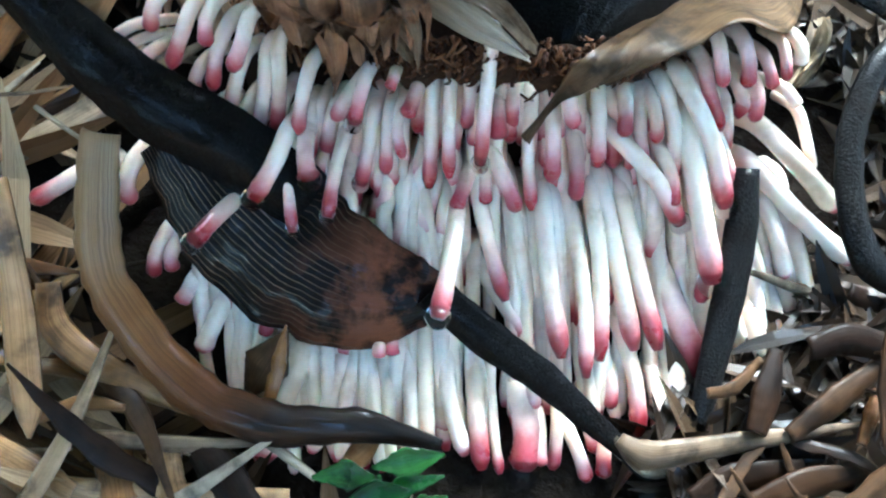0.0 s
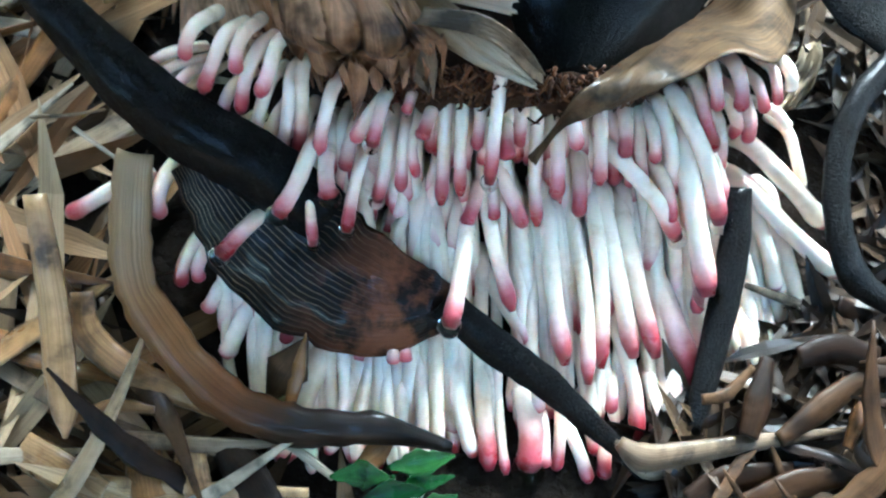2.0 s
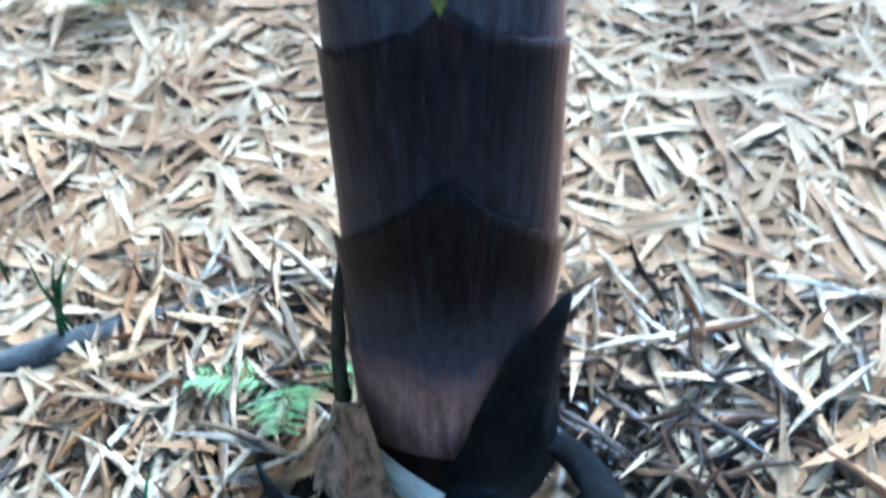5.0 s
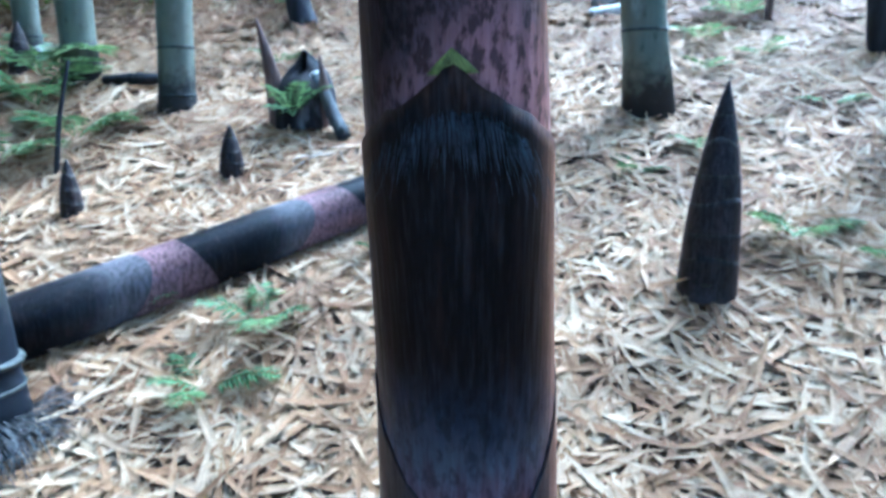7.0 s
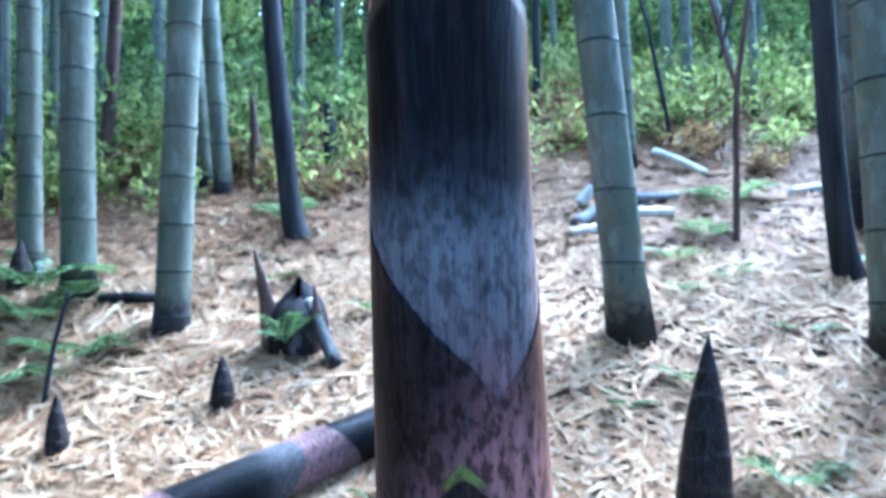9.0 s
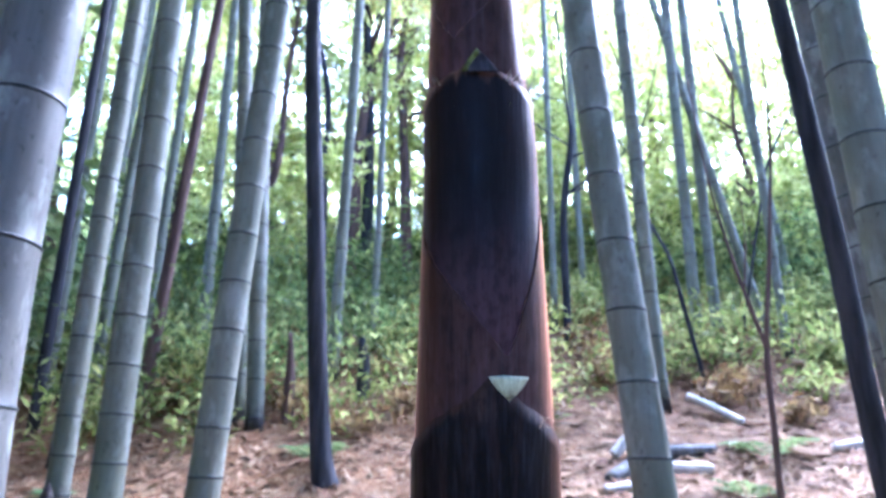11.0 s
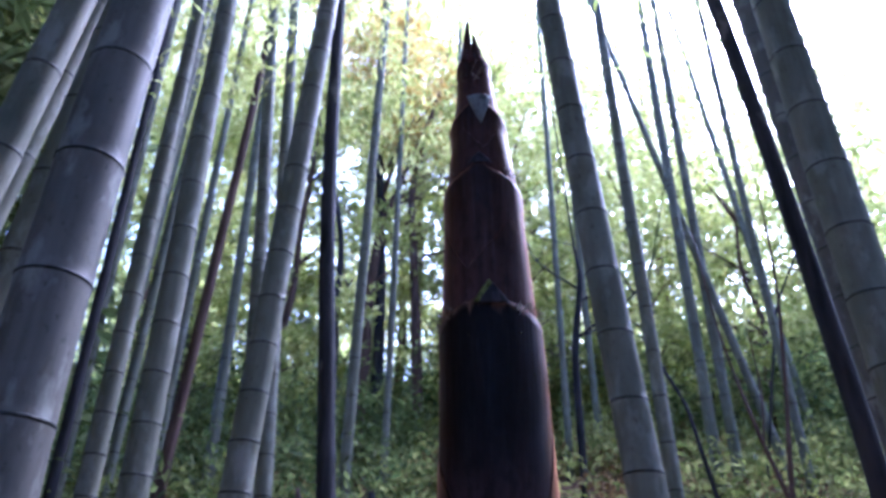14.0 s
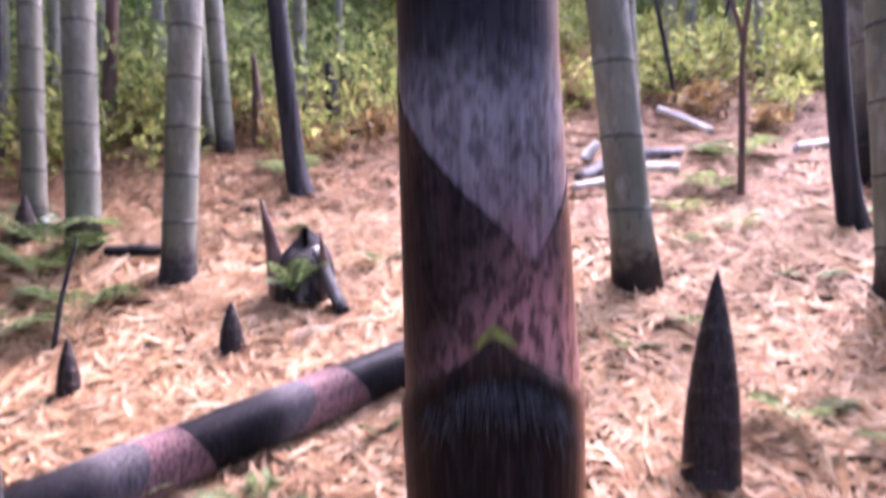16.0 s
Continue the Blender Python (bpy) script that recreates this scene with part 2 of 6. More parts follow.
BLADE_YELLOW = leafy("blade_yellow_green", (0.10, 0.11, 0.015), (0.15, 0.155, 0.025), (0.22, 0.21, 0.05), 0.4, "object", 80)
BLADE_PALE = leafy("blade_pale_green", (0.34, 0.38, 0.22), (0.42, 0.44, 0.28), (0.5, 0.5, 0.34), 0.4, "object", 80)


BLADE_DULL = leafy("blade_dull_olive", (0.035, 0.03, 0.012), (0.05, 0.045, 0.018), (0.07, 0.06, 0.025), 0.5, "object", 80)
BLADE_GREY = leafy("blade_grey_green", (0.10, 0.10, 0.09), (0.13, 0.13, 0.11), (0.17, 0.17, 0.14), 0.5, "object", 80)


def spotted_husk():
    m, t, b = material("husk_brown_spotted", 0.45, Coat_Weight=0.16, Coat_Roughness=0.1, Specular_IOR_Level=0.06)
    blot = grain(t, 55, (1, 1, 1), 5)
    rib = add(t, "TexWave", {"wave_type": "BANDS", "bands_direction": "X"}, Vector=add(t, "CombineXYZ", X=attribute(t, "across"), Y=0.0, Z=0.0).outputs[0], Scale=7.0, Distortion=0.6).outputs["Fac"]
    along = attribute(t, "along")
    brown = mix(t, ramp(t, blot, [(0.40, 0.0), (0.52, 1.0)]), (0.135, 0.048, 0.023), (0.007, 0.004, 0.0035))
    ribs = mix(t, ramp(t, rib, [(0.90, 0.0), (1.0, 0.95)]), (0.005, 0.004, 0.0038), mix(t, ramp(t, blot, [(0.35, 0.0), (0.6, 1.0)]), (0.05, 0.032, 0.020), (0.26, 0.18, 0.12)))
    c = mix(t, ramp(t, calc(t, "ADD", along, calc(t, "MULTIPLY", blot, 0.3)), [(0.50, 0.0), (0.75, 1.0)]), ribs, brown)
    finish(t, b, c, rib, 0.25, None, 0.0008)
    return m


SPOTTED = spotted_husk()


def curled_material(name, stops, ribs=(0.30, 1.6)):
    """A long striped husk whose colour changes from one end to the other."""
    m, t, b = material(name, 0.4, Coat_Weight=0.4, Coat_Roughness=0.08, Specular_IOR_Level=0.12)
    place = add(t, "CombineXYZ", X=calc(t, "MULTIPLY", attribute(t, "across"), 60.0), Y=calc(t, "MULTIPLY", attribute(t, "along"), 1.5), Z=0.0).outputs[0]
    vein = add(t, "TexNoise", Vector=place, Scale=1.0, Detail=4.0).outputs["Fac"]
    blot = grain(t, 45, (1, 1, 1), 5)
    at = calc(t, "ADD", attribute(t, "along"), calc(t, "MULTIPLY", calc(t, "SUBTRACT", blot, 0.5), 0.22))
    c = ramp(t, at, stops)
    c = mix(t, 1.0, c, ramp(t, vein, [(0.36, ribs[0]), (0.50, 1.0), (0.64, ribs[1])]), "MULTIPLY")
    finish(t, b, c, vein, 0.4, ramp(t, blot, [(0.3, 0.25), (0.7, 0.5)]), 0.0008)
    tr = add(t, "BsdfTranslucent", Color=c)
    ms = add(t, "MixShader", i0=0.2, i1=b.outputs[0], i2=tr.outputs[0])
    t.links.new(ms.outputs[0], t.nodes["Material Output"].inputs[0])
    return m


CURLED = curled_material("husk_tan_to_black", [(0.0, (0.38, 0.26, 0.145)), (0.20, (0.30, 0.18, 0.080)), (0.42, (0.19, 0.082, 0.025)), (0.58, (0.105, 0.038, 0.011)), (0.72, (0.020, 0.010, 0.006)), (1.0, (0.004, 0.0035, 0.0035))], (0.58, 1.28))
TORN_END = curled_material("husk_brown_to_straw", [(0.0, (0.12, 0.058, 0.024)), (0.35, (0.20, 0.115, 0.055)), (0.6, (0.42, 0.33, 0.22)), (1.0, (0.64, 0.56, 0.44))], (0.72, 1.2))


def culm_material(name, green, bloom, stain, low):
    m, t, b = material(name, 0.6, Specular_IOR_Level=0.15)
    streak = grain(t, 45, (1, 1, 0.05), 4)
    cloud = grain(t, 7, (1, 1, 0.5), 5)
    c = mix(t, ramp(t, cloud, [(0.32, 0.0), (0.68, 1.0)]), green, bloom)
    c = mix(t, 1.0, c, ramp(t, streak, [(0.3, 0.82), (0.7, 1.12)]), "MULTIPLY")
    foot = calc(t, "ADD", attribute(t, "along"), calc(t, "MULTIPLY", calc(t, "SUBTRACT", grain(t, 28, (1, 1, 1), 4), 0.5), 0.22))
    c = mix(t, ramp(t, foot, [(low * 0.5, 1.0), (low, 0.0)]), c, stain)
    lichen = calc(t, "MULTIPLY", ramp(t, grain(t, 13, (1, 1, 0.45), 6), [(0.53, 0.0), (0.64, 0.55)]), ramp(t, foot, [(low * 0.8, 0.0), (low * 1.6, 1.0)]))
    c = mix(t, lichen, c, (0.24, 0.24, 0.20))
    spots = ramp(t, grain(t, 60, (1, 1, 0.6), 4), [(0.60, 1.0), (0.70, 0.62)])
    c = mix(t, 1.0, c, spots, "MULTIPLY")
    finish(t, b, c, streak, 0.12, ramp(t, cloud, [(0.3, 0.5), (0.7, 0.72)]))
    return m


CULM = culm_material("culm_waxy_green", (0.088, 0.094, 0.062), (0.158, 0.154, 0.114), (0.024, 0.022, 0.020), 0.17)
CULM_DARK = culm_material("culm_dark_foot", (0.066, 0.064, 0.052), (0.110, 0.104, 0.087), (0.007, 0.008, 0.011), 0.45)
HAIR_GREY = leafy("hair_grey_blue", (0.020, 0.024, 0.030), (0.045, 0.052, 0.062), (0.09, 0.10, 0.115), 0.5, "object", 60)
RING = leafy("node_dark", (0.020, 0.022, 0.020), (0.035, 0.038, 0.033), (0.06, 0.06, 0.05), 0.6, "object", 60)


def bark(name, a, b_):
    m, t, b = material(name, 0.75, Specular_IOR_Level=0.12)
    crack = grain(t, 24, (1, 1, 0.12), 6)
    patch = grain(t, 5, (1, 1, 0.5), 4)
    c = mix(t, ramp(t, crack, [(0.35, 0.0), (0.65, 1.0)]), a, b_)
    c = mix(t, ramp(t, patch, [(0.62, 0.0), (0.72, 0.6)]), c, (0.25, 0.23, 0.21))
    finish(t, b, c, crack, 0.6, None, 0.01)
    return m


BARK_DARK = bark("bark_dark", (0.010, 0.010, 0.012), (0.040, 0.037, 0.039))
BARK_BROWN = bark("bark_brown", (0.05, 0.030, 0.024), (0.13, 0.080, 0.062))
BARK_GREY = bark("branch_grey", (0.05, 0.05, 0.05), (0.17, 0.165, 0.16))
ROTTEN = bark("rotten_black", (0.006, 0.005, 0.005), (0.024, 0.019, 0.018))
BARK_SUNK = bark("branch_weathered", (0.028, 0.027, 0.026), (0.085, 0.080, 0.074))
WOOD_PALE = bark("wood_pale", (0.40, 0.36, 0.30), (0.62, 0.58, 0.52))


def soil_material():
    m, t, b = material("soil_and_leaf_mould", 0.85, Specular_IOR_Level=0.08)
    n1, n2 = grain(t, 14, (1, 1, 1), 8), grain(t, 90, (1, 1, 1), 4)
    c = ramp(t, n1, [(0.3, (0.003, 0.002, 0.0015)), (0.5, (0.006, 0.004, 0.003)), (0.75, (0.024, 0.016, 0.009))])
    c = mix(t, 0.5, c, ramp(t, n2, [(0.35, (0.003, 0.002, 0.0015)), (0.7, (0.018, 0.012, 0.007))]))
    # dug-over damp soil round the shoot's foot, shade painted in; paler leaf mould farther off
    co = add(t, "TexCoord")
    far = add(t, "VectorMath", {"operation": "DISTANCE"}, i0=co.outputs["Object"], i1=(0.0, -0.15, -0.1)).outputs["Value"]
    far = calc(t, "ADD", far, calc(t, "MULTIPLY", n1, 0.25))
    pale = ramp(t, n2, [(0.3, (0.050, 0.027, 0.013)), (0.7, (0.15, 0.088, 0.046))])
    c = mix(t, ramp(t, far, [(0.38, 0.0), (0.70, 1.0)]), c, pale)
    finish(t, b, c, n2, 0.7, None, 0.01)
    return m


SOIL = soil_material()
DROP = material("clear_water", 0.02, IOR=1.33, Transmission_Weight=1.0)[0]
CUT = leafy("crown_brown_fibrous", (0.010, 0.005, 0.003), (0.030, 0.013, 0.006), (0.10, 0.045, 0.020), 0.8, "object", 130, shine=0.15)
FIBRE_BROWN = leafy("scar_fibres_brown", (0.010, 0.004, 0.002), (0.060, 0.022, 0.010), (0.21, 0.095, 0.042), 0.55, "island", 90)
FIBRE = leafy("root_fibres_pale", (0.05, 0.045, 0.042), (0.10, 0.092, 0.085), (0.18, 0.165, 0.15), 0.6, "island", 60)


# ---- building ----
def mesh_of(name, verts, faces, mat, along=None, across=None, smooth=True):
    me = bpy.data.meshes.new(name)
    me.from_pydata([tuple(v) for v in verts], [], faces)
    for key, values in (("along", along), ("across", across)):
        if values is not None:
            me.attributes.new(key, "FLOAT", "POINT").data.foreach_set("value", np.asarray(values, np.float32))
    if smooth:
        me.polygons.foreach_set("use_smooth", np.ones(len(me.polygons), bool))
    me.materials.append(mat)
    return me


def part(name, me, parent, label=""):
    ob = new(name, me)
    ob.parent = parent
    return tagged(ob, label)


def empty(name, m, label, category, group="", kind=""):
    ob = new(name)
    ob.empty_display_size = 0.05
    ob.matrix_basis = m
    return tagged(ob, label, category, group, kind)


def spline(points, n):
    """n + 1 places along a smooth curve through the points."""
    p = np.asarray(points, float)
    if len(p) == 2:
        return p[0] + np.linspace(0, 1, n + 1)[:, None] * (p[1] - p[0])
    q = np.vstack([2 * p[0] - p[1], p, 2 * p[-1] - p[-2]])
    out = []
    for s in np.linspace(0, len(p) - 1, n + 1):
        i = min(int(s), len(p) - 2)
        t = s - i
        a, b, c, d = q[i : i + 4]
        out.append(0.5 * (2 * b + (c - a) * t + (2 * a - 5 * b + 4 * c - d) * t * t + (3 * b - a - 3 * c + d) * t**3))
    return np.array(out)


def spread(values, n):
    values = np.asarray(values, float)
    return np.interp(np.linspace(0, len(values) - 1, n + 1), np.arange(len(values)), values)


def unit(v):
    return v / np.maximum(np.linalg.norm(v, axis=-1, keepdims=True), 1e-9)


def tube_data(path, radii, sides=10, flat=1.0):
    """Verts, faces and the share of the length at each vert of a closed tube."""
    path, n = np.asarray(path, float), len(path)
    tan = unit(np.gradient(path, axis=0))
    ref = np.array([0.0, 0.0, 1.0]) if abs(tan.mean(0)[2]) < 0.8 else np.array([0.0, 1.0, 0.0])
    side = unit(np.cross(tan, ref))
    up = np.cross(side, tan)
    ang = np.arange(sides) * 2 * np.pi / sides
    ring = np.cos(ang)[None, :, None] * side[:, None] + flat * np.sin(ang)[None, :, None] * up[:, None]
    verts = (path[:, None] + np.asarray(radii)[:, None, None] * ring).reshape(-1, 3)
    faces = [(i * sides + j, i * sides + (j + 1) % sides, (i + 1) * sides + (j + 1) % sides, (i + 1) * sides + j) for i in range(n - 1) for j in range(sides)]
    faces += [tuple(range(sides))[::-1], tuple(range((n - 1) * sides, n * sides))]
    return verts, faces, np.repeat(np.linspace(0, 1, n), sides)


def tube(name, path, radii, mat, sides=10, metres=False):
    v, f, a = tube_data(path, radii, sides)
    if metres:
        length = np.r_[0, np.cumsum(np.linalg.norm(np.diff(path, axis=0), axis=1))]
        a = np.repeat(length, sides)
    return mesh_of(name, v, f, mat, a, np.tile(np.linspace(0, 1, sides), len(path)))


def ribbon(name, points, widths, mat, normal=(0, -0.74, 0.67), curl=0.25, thick=0.0006, n=18, m=8, twist=0.0, rag=0.0, seed=0):
    """A bent strip with thickness: points along its middle, its widths there; curl hollows it, rag tears its edges."""
    rng = np.random.default_rng(seed)
    p, w = spline(points, n), spread(widths, n)
    tan = unit(np.gradient(p, axis=0))
    nor = np.asarray(normal, float)
    side = unit(np.cross(tan, nor))
    nrm = np.cross(side, tan)
    tw = np.linspace(0, twist, n + 1)[:, None]
    side, nrm = side * np.cos(tw) + nrm * np.sin(tw), nrm * np.cos(tw) - side * np.sin(tw)
    s = np.linspace(-1, 1, m + 1)
    edge = 1 + rag * rng.uniform(-1, 1, (n + 1, 2))
    scale = np.where(s[None] < 0, edge[:, :1], edge[:, 1:])
    off = side[:, None] * (s[None] * scale * w[:, None] / 2)[..., None]
    bow = nrm[:, None] * ((1 - s[None] ** 2) * curl * w[:, None] / 2)[..., None]
    top = p[:, None] + off + bow
    top = top + nrm[:, None] * rng.normal(0, 0.012, (n + 1, m + 1, 1)) * w[:, None, None]
    low = top - nrm[:, None] * thick
    k = (n + 1) * (m + 1)
    verts = np.concatenate([top.reshape(-1, 3), low.reshape(-1, 3)])
    q = lambda i, j: i * (m + 1) + j  # noqa: E731
    faces = []
    for i in range(n):
        for j in range(m):
            a = (q(i, j), q(i, j + 1), q(i + 1, j + 1), q(i + 1, j))
            faces += [a, tuple(k + x for x in a[::-1])]
        faces += [(q(i, 0), q(i + 1, 0), k + q(i + 1, 0), k + q(i, 0)), (q(i + 1, m), q(i, m), k + q(i, m), k + q(i + 1, m))]
    for j in range(m):
        faces += [(q(0, j + 1), q(0, j), k + q(0, j), k + q(0, j + 1)), (q(n, j), q(n, j + 1), k + q(n, j + 1), k + q(n, j))]
    al = np.repeat(np.linspace(0, 1, n + 1), m + 1)
    ac = np.tile(np.linspace(0, 1, m + 1), n + 1)
    return mesh_of(name, verts, faces, mat, np.r_[al, al], np.r_[ac, ac])


def sheet(name, edge_a, edge_b, mat, bulge=0.004, n=26, m=22, fray=0.0, fibres=3.0, seed=0, wave=0.0012):
    """A torn sheet between two edges (mm) that run from its foot to its torn end, bulged outwards, its end frayed."""
    rng = np.random.default_rng(seed)
    a, b = spline(mm(*edge_a), n), spline(mm(*edge_b), n)
    s = np.linspace(0, 1, m + 1)
    cut = 1 - fray * rng.uniform(0, 1, m + 1) ** 1.5
    t = np.linspace(0, 1, n + 1)
    pos = t[:, None] * cut[None] * n
    i = np.minimum(pos.astype(int), n - 1)
    u = (pos - i)[..., None]
    p = (a[i] * (1 - u) + a[i + 1] * u) * (1 - s)[None, :, None] + (b[i] * (1 - u) + b[i + 1] * u) * s[None, :, None]
    nrm = unit(np.cross(np.gradient(p, axis=1), np.gradient(p, axis=0)))
    if (nrm.mean((0, 1)) @ np.array([0, -0.8, 0.6])) < 0:
        nrm = -nrm
    fold = np.cumsum(rng.normal(0, 1, m + 1))
    fold = np.convolve(np.pad(fold, 3, mode="edge"), np.ones(7) / 7, "valid")
    fold = (fold - np.linspace(fold[0], fold[-1], m + 1)) * wave
    span = np.linalg.norm(a - b, axis=1)
    puff = bulge * np.clip(span / (0.35 * span.max()), 0, 1)[:, None, None]
    p = p + nrm * (puff * np.sin(np.pi * s)[None, :, None] + (fold[None] * t[:, None])[..., None] + rng.normal(0, 0.00015, (n + 1, m + 1, 1)))
    low = p - nrm * 0.0006
    k, q = (n + 1) * (m + 1), (lambda i, j: i * (m + 1) + j)
    faces = []
    for i in range(n):
        for j in range(m):
            c = (q(i, j), q(i, j + 1), q(i + 1, j + 1), q(i + 1, j))
            faces += [c, tuple(k + x for x in c[::-1])]
        faces += [(q(i, 0), q(i + 1, 0), k + q(i + 1, 0), k + q(i, 0)), (q(i + 1, m), q(i, m), k + q(i, m), k + q(i + 1, m))]
    for j in range(m):
        faces += [(q(0, j + 1), q(0, j), k + q(0, j), k + q(0, j + 1)), (q(n, j), q(n, j + 1), k + q(n, j + 1), k + q(n, j))]
    al, ac = np.repeat(t, m + 1), np.tile(s * fibres, n + 1)
    return mesh_of(name, np.concatenate([p.reshape(-1, 3), low.reshape(-1, 3)]), faces, mat, np.r_[al, al], np.r_[ac, ac])


def mm(*rows):
    return [tuple(v / 1000 for v in r) for r in rows]


# ---- ground ----
def ground_height(x, y):
    """Hillside that rises away from the camera and levels out far up and far down."""
    s = 14 * np.tanh(np.asarray(y, float) / 26) * 26 / 14
    z = 0.46 * s - 0.035
    near = np.exp(-((x / 0.35) ** 2 + ((y + 0.28) / 0.16) ** 2))
    return z + 0.022 * near + 0.03 * np.sin(1.7 * x + 0.6 * y) * np.sin(1.1 * y - 0.5 * x) * np.clip((np.hypot(x, y) - 0.7) / 2, 0, 1)


def ground_sheet():
    inner = np.linspace(-1.8, 1.8, 61)
    outer = np.geomspace(1.9, 260, 26)
    xs = np.r_[-outer[::-1], inner, outer]
    ys = np.r_[-outer[::-1], inner, outer]
    gx, gy = np.meshgrid(xs, ys)
    rng = np.random.default_rng(3)
    gz = ground_height(gx, gy) + rng.normal(0, 0.004, gx.shape)
    n = len(xs)
    faces = [(i * n + j, i * n + j + 1, (i + 1) * n + j + 1, (i + 1) * n + j) for i in range(n - 1) for j in range(n - 1)]
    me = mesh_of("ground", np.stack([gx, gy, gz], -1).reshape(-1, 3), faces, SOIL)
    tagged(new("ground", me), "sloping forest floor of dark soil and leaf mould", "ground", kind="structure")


ground_sheet()


def blade_cloud(name, centres, sizes, width, mat, label, category, seed, tilt=0.35, droop=0.0, fold=0.25, segs=4, slope=0.0, roll=0.5, plain=False):
    """Many narrow blades in one mesh: lying on the ground with a small tilt, or hanging."""
    rng = np.random.default_rng(seed)
    n = len(centres)
    yaw = rng.uniform(0, 2 * np.pi, n)
    pit = rng.normal(0, tilt, n) - droop
    rol = rng.normal(0, roll, n)
    a = np.stack([np.cos(yaw) * np.cos(pit), np.sin(yaw) * np.cos(pit), np.sin(pit)], -1)
    lat = np.stack([-np.sin(yaw), np.cos(yaw), 0 * yaw], -1)
    up = np.cross(a, lat)
    lat, up = lat * np.cos(rol)[:, None] + up * np.sin(rol)[:, None], up * np.cos(rol)[:, None] - lat * np.sin(rol)[:, None]
    hill = np.array([[1, 0, 0], [0, math.cos(slope), -math.sin(slope)], [0, math.sin(slope), math.cos(slope)]])
    a, lat, up = a @ hill.T, lat @ hill.T, up @ hill.T
    if plain:
        half = (lat * (width * sizes / 2)[:, None], up * (fold * width * sizes / 2)[:, None])
        v = np.stack([centres - a * (sizes / 2)[:, None], centres - half[0] + half[1], centres + a * (sizes / 2)[:, None], centres + half[0] + half[1]], 1).reshape(-1, 3)
        me = mesh_of(name, v, np.arange(4 * n).reshape(-1, 4).tolist(), mat, np.tile((0, 0.5, 1, 0.5), n), np.tile((0.5, 0, 0.5, 1), n), smooth=False)
        return tagged(new(name, me), label, category, kind="stuff")
    s = np.linspace(-0.5, 0.5, segs + 1)
    prof = np.maximum(np.cos(np.pi * s) ** 0.7, 0.04)
    bend = rng.normal(0, 0.12, n)
    verts, al, ac = [], [], []
    for i, t in enumerate(s):
        mid = centres + a * (sizes * t)[:, None] + up * (bend * sizes * (t * t) * 2)[:, None]
        half = width * sizes * prof[i] / 2
        verts += [mid - lat * half[:, None] + up * (half * fold)[:, None], mid, mid + lat * half[:, None] + up * (half * fold)[:, None]]
        for k in (0.0, 0.5, 1.0):
            al.append(np.full(n, t + 0.5))
            ac.append(np.full(n, k))
    v = np.stack(verts, 1).reshape(-1, 3)
    rows = 3 * (segs + 1)
    one = []
    for i in range(segs):
        for j in range(2):
            one.append((3 * i + j, 3 * i + j + 1, 3 * i + j + 4, 3 * i + j + 3))
    f = (np.array(one)[None] + rows * np.arange(n)[:, None, None]).reshape(-1, 4)
    me = mesh_of(name, v, f.tolist(), mat, np.stack(al, 1).ravel(), np.stack(ac, 1).ravel(), smooth=False)
    return tagged(new(name, me), label, category, kind="stuff")


def scatter(n, x0, x1, y0, y1, seed, keep=None, lift=(0.002, 0.016)):
    rng = np.random.default_rng(seed)
    x, y = rng.uniform(x0, x1, n), rng.uniform(y0, y1, n)
    if keep is not None:
        ok = keep(x, y)
        x, y = x[ok], y[ok]
    return np.stack([x, y, ground_height(x, y) + rng.uniform(*lift, len(x))], -1)


def clear_of_roots(x, y):
    return (((x - 0.005) / 0.135) ** 2 + ((y + 0.10) / 0.135) ** 2 > 1) & (x**2 + y**2 > 0.01) & ~((x > -0.03) & (x < 0.16) & (y < -0.17) & (y > -0.27))


def off_the_foot(x, y):
    return ((x / 0.30) ** 2 + ((y + 0.20) / 0.26) ** 2 > 1) & (x**2 + y**2 > 0.01)


HILL = math.atan(0.46)
rng0 = np.random.default_rng(8)
near_c = np.concatenate([scatter(10500, -1.1, 1.1, -0.5, 1.1, 11, off_the_foot, (0.002, 0.009)), scatter(13000, -2.0, 1.7, 0.9, 2.4, 13, None, (0.002, 0.009))])
blade_cloud("leaf_litter", near_c, rng0.uniform(0.09, 0.22, len(near_c)), 0.080, LITTER, "thick bed of straw-coloured dry bamboo leaves on the slope", "leaf litter", 21, tilt=0.07, slope=HILL, roll=0.17, fold=0.12, segs=3)
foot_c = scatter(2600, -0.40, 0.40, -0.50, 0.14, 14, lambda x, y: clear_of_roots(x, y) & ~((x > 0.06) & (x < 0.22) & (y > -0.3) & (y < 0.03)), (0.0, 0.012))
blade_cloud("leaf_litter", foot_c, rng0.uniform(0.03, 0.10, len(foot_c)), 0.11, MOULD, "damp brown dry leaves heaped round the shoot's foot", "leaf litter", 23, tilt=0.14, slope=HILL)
pale_c = scatter(450, -0.42, -0.10, -0.36, 0.12, 15, clear_of_roots, (0.004, 0.02))
blade_cloud("leaf_litter", pale_c, rng0.uniform(0.05, 0.12, len(pale_c)), 0.10, LITTER, "greyish straw leaves on the damp litter", "leaf litter", 24, tilt=0.16, slope=HILL)
# wet scraps, their dark colour also standing in for shade right of the roots
wet_shaded_c = scatter(5200, 0.055, 0.26, -0.30, 0.03, 18, lambda x, y: ((x - 0.02) / 0.115) ** 2 + ((y + 0.115) / 0.085) ** 2 > 1, (-0.004, 0.008))
